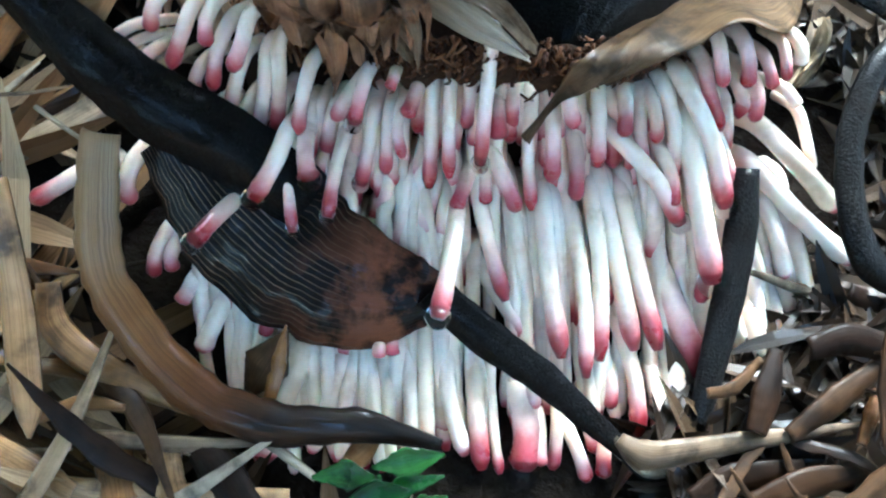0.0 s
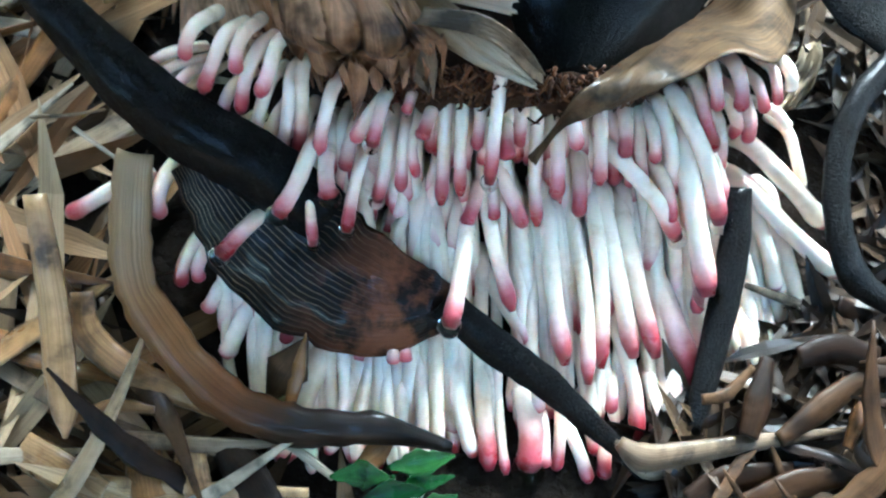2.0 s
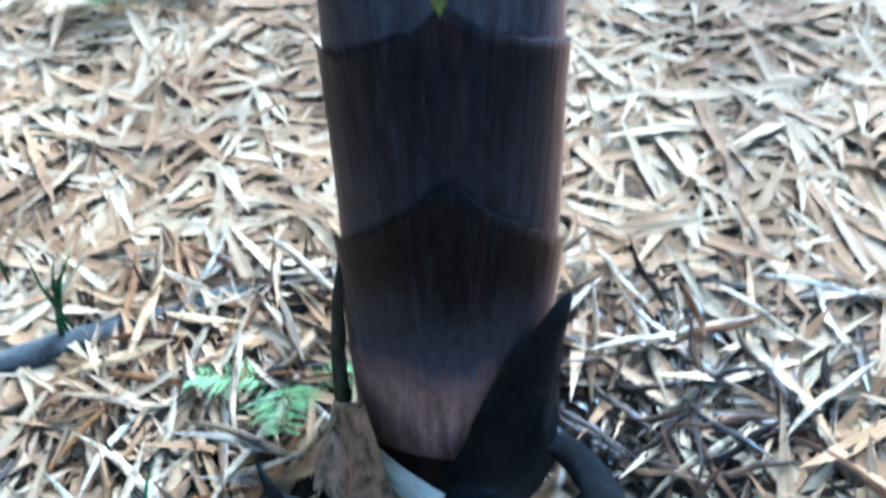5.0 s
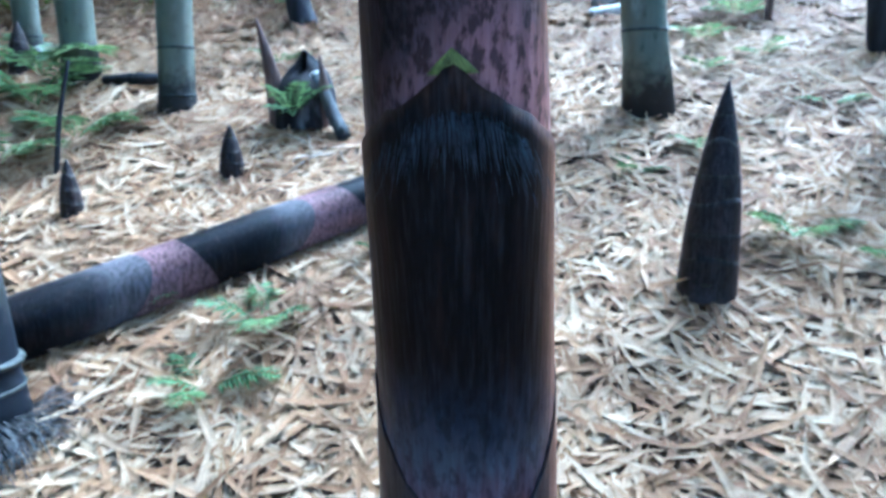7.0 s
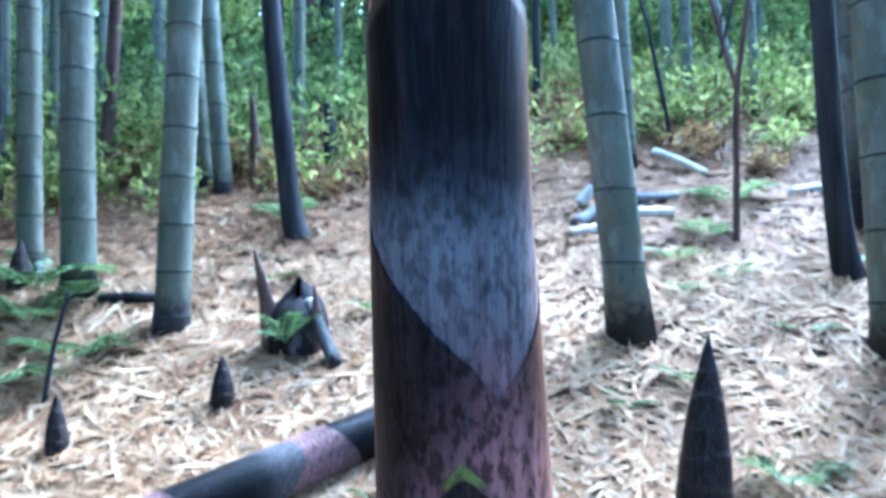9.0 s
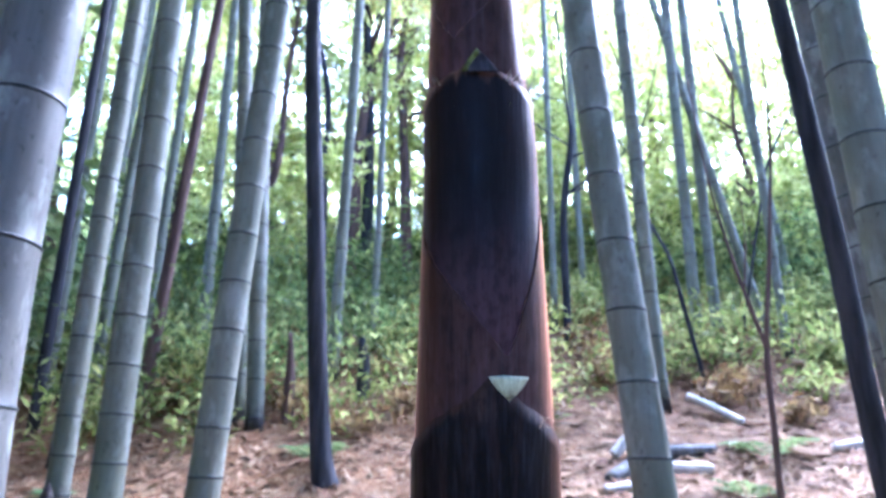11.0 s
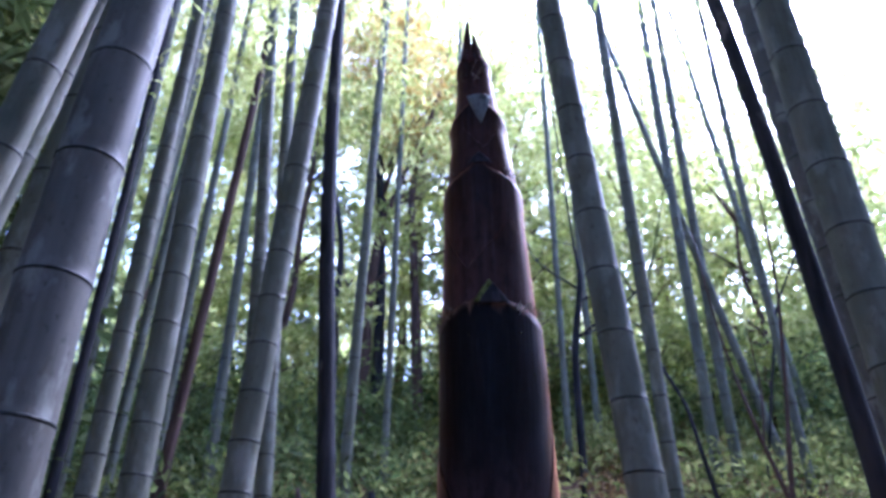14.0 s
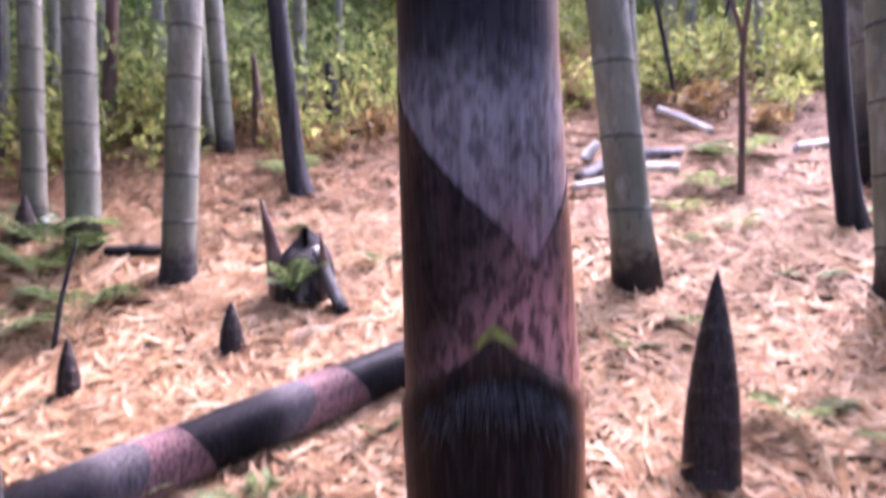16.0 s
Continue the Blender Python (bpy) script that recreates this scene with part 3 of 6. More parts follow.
blade_cloud("leaf_litter", wet_shaded_c, rng0.uniform(0.012, 0.05, len(wet_shaded_c)), 0.16, WETMOULD_SHADED, "small wet scraps of leaf and husk beside the roots, coloured dark for the shade there too", "leaf litter", 26, tilt=0.25, slope=HILL)


def thinning(x, y):
    """Outside the thick bed, ever fewer leaves the farther from it."""
    far = np.hypot(np.maximum(np.abs(x) - 1.1, 0), np.maximum(np.abs(y - 0.3) - 0.8, 0))
    far = np.minimum(far, np.hypot(np.maximum(np.abs(x + 0.15) - 1.85, 0), np.maximum(np.abs(y - 1.65) - 0.75, 0)))
    return (far > 0) & (np.random.default_rng(19).random(len(x)) < np.exp(-far / 0.75))


drift_c = scatter(110000, -5, 5, -4, 5, 20, thinning, (0.002, 0.010))
wide_c = np.concatenate([drift_c, scatter(46000, -7, 7, -6, 7, 16, lambda x, y: (abs(x) > 1.0) | (y < -0.4), (0.002, 0.02))])
blade_cloud("leaf_litter", wide_c, rng0.uniform(0.08, 0.2, len(wide_c)), 0.14, LITTER, "dry bamboo leaves strewn over the wooded slope", "leaf litter", 25, tilt=0.12, slope=HILL, roll=0.25, plain=True)
mid_c = scatter(26000, -3.2, 3.4, 2.2, 4.8, 12, None, (0.002, 0.03))
blade_cloud("leaf_litter", mid_c, rng0.uniform(0.06, 0.14, len(mid_c)), 0.15, LITTER_BROWN, "straw and brown dry leaves under the bamboo culms", "leaf litter", 22, tilt=0.1, segs=2, slope=HILL, roll=0.2, fold=0.12)


# ---- the bamboo shoot in the middle ----
LEAN = radians(5)
AXIS = np.array([0.0, -math.sin(LEAN), math.cos(LEAN)])
FRONT = np.array([0.0, -math.cos(LEAN), -math.sin(LEAN)])
RIGHT = np.array([1.0, 0.0, 0.0])
PROFILE = ((-0.03, 0.080), (0.0, 0.086), (0.10, 0.087), (0.25, 0.083), (0.35, 0.078), (0.74, 0.0695), (0.92, 0.0643), (1.0, 0.0616), (1.11, 0.0585), (1.23, 0.0550), (1.32, 0.0518), (1.40, 0.0470), (1.5, 0.0415), (1.56, 0.035), (1.62, 0.0275), (1.68, 0.0185), (1.72, 0.011), (1.77, 0.003))
BOW = ((0.05, 0.0), (0.2, 0.005), (0.46, 0.005), (0.71, 0.001), (0.95, -0.005), (1.19, -0.006), (1.32, -0.0065), (1.40, -0.0095), (1.5, -0.012), (1.56, -0.0137), (1.68, -0.020), (1.77, -0.022))


def girth(s):
    return np.interp(s, [a for a, _ in PROFILE], [b for _, b in PROFILE])


def spine(s):
    """The middle of the shoot at s metres along it: it leans forwards and bends a little to one side."""
    s = np.asarray(s, float)
    return s[..., None] * AXIS + np.interp(s, [a for a, _ in BOW], [b for _, b in BOW])[..., None] * RIGHT


def shell(name, foot, top, spread_at, mat, n=64, m=26, thick=0.0018, seed=0, turn=None, edge=1.0):
    """A husk round the shoot, from its foot up to top(angle in degrees); spread_at(share) is added to the girth."""
    rng = np.random.default_rng(seed)
    deg = np.linspace(-180, 180, n, endpoint=False)
    th = np.radians(deg)
    ztop = np.array([top(d) for d in deg]) + rng.normal(0, 0.0009, n)
    share = np.linspace(0, 1, m + 1)
    s = foot + share[:, None] * (ztop - foot)[None]
    wav = 1 + 0.006 * np.sin(3 * th + seed)[None] + 0.004 * np.sin(5 * th + 2 * seed)[None]
    r = (girth(s) + spread_at(share)[:, None]) * wav
    rad = np.sin(th)[None, :, None] * RIGHT + np.cos(th)[None, :, None] * FRONT
    out = spine(s) + r[..., None] * rad
    inn = spine(s) + (r - thick)[..., None] * rad
    k = n * (m + 1)
    faces = []
    for i in range(m):
        for j in range(n):
            a = (i * n + j, i * n + (j + 1) % n, (i + 1) * n + (j + 1) % n, (i + 1) * n + j)
            faces += [a, tuple(k + x for x in a[::-1])]
    for j in range(n):
        a, b = m * n + j, m * n + (j + 1) % n
        faces.append((a, b, k + b, k + a))
        a, b = j, (j + 1) % n
        faces.append((b, a, k + a, k + b))
    high = (s - foot) / (ztop.max() - foot)
    if turn is not None:
        high = high + 0.38 * np.clip(abs((deg - turn + 180) % 360 - 180) - 14, 0, 70)[None] / 70
    al = np.where(share[:, None] > 0.985, np.maximum(edge, np.minimum(high, 0.95)), np.minimum(high, 0.95))
    return mesh_of(name, np.concatenate([out.reshape(-1, 3), inn.reshape(-1, 3)]), faces, mat, np.r_[al.ravel(), al.ravel()], np.zeros(2 * k))


def shoulders(level, turn, fall):
    return lambda d: level - fall * max(abs((d - turn + 180) % 360 - 180) - 7, 0) ** 1.0 + 0.009 * math.exp(-(((d - turn) / 8) ** 2))


def vee(apex, turn, left, right, cap, flat=0.0):
    def top(d):
        x = (d - turn + 180) % 360 - 180
        return min(max(apex + (-x * left if x < 0 else x * right), flat), cap)
    return top


shoot = empty("bamboo_shoot", pose(0, 0, 0), "tall bamboo shoot in black and mauve husks, red-tipped roots exposed", "bamboo shoot", "bamboo shoots")
flare = lambda q: -0.003 + 0.0045 * q**3  # noqa: E731
inner = lambda q: -0.0035 + 0.003 * q  # noqa: E731
# front husks: foot, level of the rim, turn of its middle, fall towards the sides, material
FRONTS = ((-0.03, 0.254, 5, 0.00110, SHEATH_BROWN), (0.16, 0.356, 8, 0.00045, SHEATH_LOW), (0.358, 0.740, 5, 0.00066, SHEATH_FRONT), (0.745, 1.113, 12, 0.0006, SHEATH_SLATE_LONG), (1.12, 1.391, 4, 0.0003, SHEATH_RED), (1.39, 1.536, 0, 0.0003, SHEATH_UPPER), (1.53, 1.622, 5, 0.0003, SHEATH_UPPER), (1.61, 1.70, 0, 0.0002, SHEATH_UPPER))
fronts = []
for k, (foot, level, turn, fall, mat) in enumerate(FRONTS):
    fronts.append(part("husk", shell("husk", foot, shoulders(level, turn, fall), flare, mat, seed=k), shoot, "blackish husk with a grey-mauve foot" if k < 4 else "red-brown husk with a hairy edge"))
# husks that clasp from behind and leave a V open at the front: foot, apex, turn, slopes, cap
BACKS = ((0.30, 0.372, 17, 0.00136, 0.0018, 0.62, SHEATH_SLATE), (0.68, 0.802, 32, 0.00117, 0.00117, 1.0, SHEATH_BACK), (1.06, 1.137, 25, 0.0012, 0.0023, 1.33, SHEATH_UPPER), (1.36, 1.42, -20, 0.0011, 0.0009, 1.52, SHEATH_UPPER), (1.52, 1.56, 10, 0.0008, 0.0008, 1.61, SHEATH_UPPER))
for k, (foot, apex, turn, left, right, cap, mat) in enumerate(BACKS):
    part("husk", shell("husk", foot, vee(apex, turn, left, right, cap, 0.387 if k == 0 else 0.0), lambda q: -0.0019 + 0.0004 * q, mat, n=96, thick=0.0006, seed=20 + k, turn=turn, edge=0.0), shoot, "mauve husk mottled with dark spots")
core = spline([spine(s) for s in (-0.02, 0.5, 1.0, 1.5, 1.72)], 20)
part("stem", tube("stem", core, [girth(p @ AXIS) - 0.007 if p @ AXIS < 1.6 else 0.004 for p in core], SHEATH_UPPER, 24), shoot)


def on_shoot(s, deg, out=0.0):
    d = radians(deg)
    return spine(s) + (girth(s) + out) * (math.sin(d) * RIGHT + math.cos(d) * FRONT)


def rim_blade(owner, s, deg, wide, tall, mat, label, down=False, out=0.0012):
    """The small pointed blade on the rim of a husk."""
    d = radians(deg)
    nor = math.sin(d) * RIGHT + math.cos(d) * FRONT
    pts = [on_shoot(s - tall * 0.25, deg, out), on_shoot(s + tall * 0.25, deg, out + 0.0003), on_shoot(s + tall * 0.75, deg, out)]
    part("husk_blade", ribbon("husk_blade", pts, (0.0008, wide * 0.6, wide) if down else (wide, wide * 0.55, 0.0008), mat, nor, 0.3 if down else 0.11, 0.0005, 8, 6), owner, label)


rim_blade(fronts[1], 0.362, 6, 0.011, 0.014, BLADE_YELLOW, "small yellow husk blade", True)
rim_blade(fronts[2], 0.7475, 5, 0.034, 0.016, BLADE_YELLOW, "pointed yellow-green husk blade", False, -0.0012)
rim_blade(fronts[3], 1.1085, 24, 0.034, 0.018, BLADE_PALE, "pale green triangular husk blade", True)
rim_blade(fronts[4], 1.3895, 6, 0.030, 0.022, BLADE_YELLOW, "yellow-green margin of a husk blade")
rim_blade(fronts[4], 1.3865, 10, 0.030, 0.021, SHEATH_LOW, "black triangular husk blade", False, 0.0026)
rim_blade(fronts[5], 1.5415, 2, 0.026, 0.015, SHEATH_LOW, "black triangular husk blade")
rim_blade(fronts[6], 1.6003, 10, 0.026, 0.038, BLADE_GREY, "grey-green husk blade", True)
for k, (deg, up, lean) in enumerate(((-20, 0.068, 0.001), (15, 0.040, -0.001), (160, 0.05, 0.0))):
    a = on_shoot(1.685, deg, 0.0)
    part("husk_blade", ribbon("husk_blade", [a, a + AXIS * up * 0.5 + RIGHT * lean, a + AXIS * up + RIGHT * lean * 2], (0.014, 0.008, 0.0008), SHEATH_UPPER, FRONT, 0.4, 0.0007, 8, 4), shoot)


def hair_ring(s, deg0, deg1, count, length, seed):
    """Ragged bristles on the shoulders of a husk."""
    rng = np.random.default_rng(seed)
    vs, fs, al = [], [], []
    for _ in range(count):
        deg = rng.uniform(deg0, deg1)
        a = on_shoot(s + rng.normal(0, 0.004), deg, 0.0005)
        b = a + AXIS * rng.uniform(-0.2, 1.0) * length + (a - spine(a @ AXIS)) / girth(s) * rng.uniform(0.2, 0.9) * length + RIGHT * rng.normal(0, 0.4) * length
        v, f, l = tube_data([a, (a + b) / 2 + AXIS * length * 0.1, b], [0.0005, 0.0004, 0.0001], 3)
        fs += [tuple(x + 3 * 3 * (len(vs)) for x in q) for q in f]
        vs.append(v)
        al.append(l)
    v = np.concatenate(vs)
    return mesh_of("bristles", v, fs, PALE, np.concatenate(al), np.zeros(len(v)))


for s, a, b, n, l, sd, own in ((1.375, -95, -35, 40, 0.010, 1, 4), (1.378, 35, 95, 40, 0.010, 2, 4), (1.53, -110, -40, 30, 0.010, 3, 5), (1.53, 30, 100, 30, 0.010, 4, 5), (1.66, -170, 170, 60, 0.012, 5, 7), (1.09, 50, 95, 24, 0.008, 6, 3)):
    tagged(part("bristles", hair_ring(s, a, b, n, l, sd), fronts[own], "short pale bristles on the husk's shoulder"), kind="stuff")

WATER = material("water", 0.02, Transmission_Weight=1.0, IOR=1.33)[0]
for s, deg, own in ((1.3526, -18.7, 4), (1.356, 37.4, 4), (1.3745, -15, 4), (1.525, -48, 5), (1.618, 34, 6)):
    bead = [on_shoot(s, deg, h) for h in (-0.0004, 0.0003, 0.0009, 0.0013)]
    part("water_drop", tube("water_drop", bead, [0.0014, 0.0014, 0.0010, 0.0001], WATER, 10), fronts[own], "clear water drop")

# fine pale hairs that fan out below the rim of the middle husk
hg = np.random.default_rng(44)
hv, hf = [], []
for i in range(520):
    deg = hg.normal(2, 25)
    s0 = 0.722 - 0.000012 * deg * deg - abs(hg.normal(0, 0.014))
    ln = hg.uniform(0.008, 0.022)
    v, f, _ = tube_data([on_shoot(s0, deg + 3, 0.0008), on_shoot(s0 - ln * 0.5, deg * 1.04 + 3, 0.0018), on_shoot(s0 - ln, deg * 1.09 + 3, 0.0016)], [0.00022, 0.00020, 0.00006], 3)
    hf += [tuple(q + 9 * i for q in g) for g in f]
    hv.append(v)
hv = np.concatenate(hv)
tagged(part("bristles", mesh_of("bristles", hv, hf, HAIR_GREY, np.zeros(len(hv)), np.zeros(len(hv))), fronts[2], "fine grey hairs below the husk's rim"), kind="stuff")

# torn husks round the foot of the shoot: two edges of each sheet
def torn_husk(seed, left, right_edge, mat, bulge, fray, fibres, label):
    part("torn_husk", sheet("torn_husk", left, right_edge, mat, bulge, 30, 36, fray, fibres, seed), shoot, label)


torn_husk(60, ((-98, -26, 6), (-108, -34, -19), (-122, -44, -46), (-134, -57, -70)), ((-60, -74, 49), (-51, -87, 12), (-39, -115, -12), (-14, -144, -26)), HUSK_RUST, 0.012, 0.22, 5.0, "torn rust-brown wet husk hanging over the roots")
torn_husk(61, ((-86, -52, 25), (-84, -71, 6), (-76, -103, -11), (-66, -127, -33)), ((-57, -84, 53), (-47, -99, 22), (-33, -124, -3), (-26, -146, -25)), HUSK_RUST, 0.008, 0.35, 3.0, "torn rust-brown wet husk hanging over the roots")
torn_husk(62, ((-63, -81, 42), (-51, -96, 30), (-23, -119, 27), (13, -137, 20)), ((-68, -84, 24), (-51, -111, 8), (-22, -131, 2), (6, -143, 2)), TORN_END, 0.006, 0.03, 0.5, "pale torn end of a husk")
torn_husk(63, ((-42, -117, 4), (-19, -132, 5), (-1, -142, -5), (13, -146, -17)), ((-46, -121, -15), (-19, -138, -8), (-3, -144, -13), (13, -147, -18)), TORN_END, 0.004, 0.0, 1.0, "narrow torn husk shred")
torn_husk(64, ((99, -40, -3), (93, -52, -24), (93, -28, -72), (30, -146, -13), (20, -150, -26), (13, -155, -37)), ((104, -44, -4), (119, -55, -45), (84, -130, -19), (67, -136, -12), (53, -142, -17), (38, -147, -22), (23, -150, -27), (13, -155, -38)), HUSK_BROWN, 0.004, 0.0, 2.5, "brown ribbed husk drawn out to a point over the roots")
torn_husk(65, ((-86, -52, 25), (-54, -151, 12), (-53, -153, 4), (-50, -154, -3)), ((-57, -84, 53), (-19, -154, 12), (-12, -155, 4), (-13, -156, -9)), HUSK_RUST, 0.004, 0.4, 4, "torn rust-brown wet husk hanging over the roots")
torn_husk(66, ((-42, -154, 1), (-38, -155, -11), (-36, -157, -21)), ((-31, -156, 4), (-32, -156, -10), (-36, -157, -21)), HUSK_RUST, 0.002, 0, 1, "narrow tip of a torn husk")
torn_husk(67, ((-28, -157, 6), (-23, -156, -5), (-16, -156, -13)), ((-16, -157, 8), (-14, -156, -3), (-15, -156, -14)), PALE, 0.002, 0.1, 1.2, "narrow tip of a torn husk")
torn_husk(68, ((-20, -158, 10), (-7, -157, 7), (3, -153, 0), (13, -151, -10)), ((-17, -158, 14), (-4, -157, 12), (6, -154, 3), (14, -151, -10)), PALE, 0.002, 0, 1, "narrow torn husk shred")
torn_husk(69, ((104, -42, -10), (122, -58, -52), (118, -78, -56), (101, -104, -52)), ((106, -42, -24), (128, -60, -62), (122, -84, -66), (98, -112, -60)), HUSK_BROWN, 0.003, 0.3, 1.5, "torn wet husk beside the roots")
torn_husk(70, ((90, -62, 150), (50, -86, 100), (31, -93, 59), (18, -99, 24), (3, -101, -4), (11, -112, -31), (17, -127, -46)), ((97, -52, 150), (94, -42, 90), (93, -38, 29), (98, -42, -16), (77, -77, -38), (45, -113, -40), (22, -127, -50)), BLACKHUSK, 0.010, 0.0, 6.0, "black pointed husk")
part("torn_husk", ribbon("torn_husk", mm((-74, -48, 166), (-80, -50, 120), (-84, -52, 60), (-84, -56, -5)), [v / 1000 for v in (4, 24, 34, 34)], BLACKHUSK, (-0.8, -0.6, 0.1), 0.2, 0.001, 16, 8, rag=0.05, seed=76), shoot, "black ragged husk")
part("torn_husk", ribbon("torn_husk", mm((89, -66, 15), (116, -62, -20), (134, -80, -34), (147, -104, -40)), [v / 1000 for v in (22, 31, 33, 20)], BLACKHUSK, (0.3, -0.5, 0.8), 0.4, 0.001, 14, 8, seed=77), shoot, "dark curled husk")
part("torn_husk", ribbon("torn_husk", mm((-84, -72, 30), (-112, -66, -14), (-138, -72, -44)), (0.006, 0.007, 0.005), DRY, (-0.3, -0.6, 0.7), 0.6, 0.001, 12, 6, seed=78), shoot, "narrow orange-brown husk strip")

# root crown and its crowd of roots
crown_path = [np.array([0, y, z]) / 1000 for y, z in ((-2, 8), (-10, -20), (-24, -50), (-38, -85), (-52, -125))]
part("root_crown", tube("root_crown", np.array(crown_path), [0.066, 0.072, 0.084, 0.097, 0.108], CUT, 40), shoot, "brown knobbly crown from which the roots grow")


# brown fibrous scar between the lowest husk and the tops of the roots
part("scar", ribbon("scar", mm((-66, -112, -30), (-46, -127, -29), (-24, -138, -26), (2, -141, -24), (26, -139, -26), (46, -129, -31), (64, -116, -36)), [v / 1000 for v in (6, 9, 10, 10, 10, 9, 6)], CUT, (0, -0.74, 0.67), 0.5, 0.002, 60, 8, rag=0.35, seed=91), shoot, "brown fibrous scar above the roots")


def fibre_fringe():
    """Torn brown fibres that hang from the scar over the seats of the roots."""
    g = np.random.default_rng(92)
    line = spline(mm((-70, -108, -27), (-46, -128, -26), (-24, -139, -23), (2, -142, -21), (26, -140, -23), (46, -130, -28), (68, -114, -33)), 60)
    vs, fs = [], []
    for i in range(2000):
        p = line[g.integers(0, 61)] + g.normal(0, (0.0016, 0.0012, 0.003))
        d = np.array([g.normal(0, 0.8), -0.5 + g.normal(0, 0.5), -0.6 + g.normal(0, 0.4)]) * g.uniform(0.001, 0.003)
        v, f, _ = tube_data([p, p + d * 0.5 + (0, -0.0006, 0), p + d], [g.uniform(0.0004, 0.0010), 0.0005, 0.0002], 4)
        fs += [tuple(x + 12 * i for x in q) for q in f]
        vs.append(v)
    v = np.concatenate(vs)
    return mesh_of("fibre_fringe", v, fs, FIBRE_BROWN, np.tile(np.repeat((0, 0.5, 1.0), 4), 2000), np.zeros(len(v)))


tagged(part("fibre_fringe", fibre_fringe(), shoot, "torn brown fibres above the roots"), kind="stuff")


def root(bx, by, bz, tx, ty, tz, r, rng, blush=0.060):
    """One thick root from its seat on the crown to its blunt tip (mm)."""
    a, b = np.array([bx, by, bz]) / 1000, np.array([tx, ty, tz]) / 1000
    r = r * 0.92 / 1000
    out = np.array([0, -0.75, 0.66])
    back = unit(a - b)
    start = a + back * 0.005 - out * 0.012
    bow = rng.normal(0, 0.03) * np.linalg.norm(b - a) * np.array([1.0, 0, 0]) + out * (0.0015 + abs(rng.normal(0, 0.001)))
    p = spline([start, a, (a + b) / 2 + bow, b], 17)
    share = np.linspace(0, 1, 18)
    prof = 0.90 + 0.12 * np.sin(share * 2.6 + rng.uniform(0, 3)) * 0.5 + rng.normal(0, 0.012, 18)
    prof[-4:] *= (1.04, 1.13, 1.06, 0.55)
    v, f, al = tube_data(p, r * prof, 12)
    dist = (1 - al) * (np.linalg.norm(b - a) + 0.012)
    al = np.clip(1 - dist / r * blush, 0.3 * al, 1)
    return mesh_of("root", v, f, ROOT, al, np.zeros(len(v)))


upper_left = [
    (-77.7, -140.9, -3.1, -81.2, -147.6, -9.7, 2.3),
    (-70.8, -141.4, -5.8, -78.4, -150.3, -18.6, 2.2),
    (-65.0, -142.0, -4.5, -67.4, -150.8, -11.7, 2.3),
    (-71.6, -142.7, -21.8, -74.9, -150.0, -27.1, 2.2),
    (-63.0, -140.9, -10.8, -69.4, -150.4, -25.6, 2.3),
    (-57.4, -141.7, -8.6, -62.8, -151.2, -18.8, 2.3),
    (-86.9, -139.7, -13.0, -95.6, -143.7, -16.2, 1.8),
    (-86.5, -140.4, -16.8, -92.8, -144.5, -19.1, 1.7),
    (-84.5, -141.7, -19.3, -86.0, -147.4, -22.4, 2.0),
    (-62.0, -140.1, -21.8, -68.7, -147.9, -37.7, 2.3),
    (-55.9, -139.2, -20.5, -61.9, -149.8, -44.2, 2.5),
    (-52.7, -138.8, -19.0, -56.3, -149.6, -44.3, 2.4),
    (-44.3, -142.4, -23.3, -48.5, -154.4, -37.2, 2.4),
]
middle_left = [
    (-50.6, -152.3, -36.3, -58.8, -172.3, -44.1, 2.8),
    (-65.3, -162.4, -52.8, -75.7, -179.9, -53.7, 2.7),
    (-50.2, -152.1, -39.5, -49.6, -174.5, -54.3, 1.9),
    (-46.6, -152.0, -39.6, -44.5, -166.1, -43.0, 3.1),
    (-36.4, -152.0, -40.4, -39.9, -172.2, -50.6, 2.2),
    (-29.3, -141.8, -25.3, -38.4, -152.2, -34.0, 2.4),
    (-29.4, -143.7, -24.7, -32.7, -156.1, -31.9, 2.3),
    (-21.8, -141.8, -25.1, -23.3, -149.6, -25.3, 2.0),
    (-16.1, -143.0, -29.7, -19.0, -152.7, -32.1, 2.4),
    (-28.4, -144.8, -36.4, -32.3, -159.2, -51.8, 2.3),
    (-23.6, -144.4, -34.6, -25.0, -158.3, -48.0, 2.3),
    (-20.1, -144.2, -32.7, -20.1, -157.1, -43.0, 2.0),
    (-12.1, -140.5, -29.8, -13.0, -158.2, -53.6, 2.5),
    (-7.2, -140.8, -27.5, -7.3, -158.8, -48.5, 2.4),
]
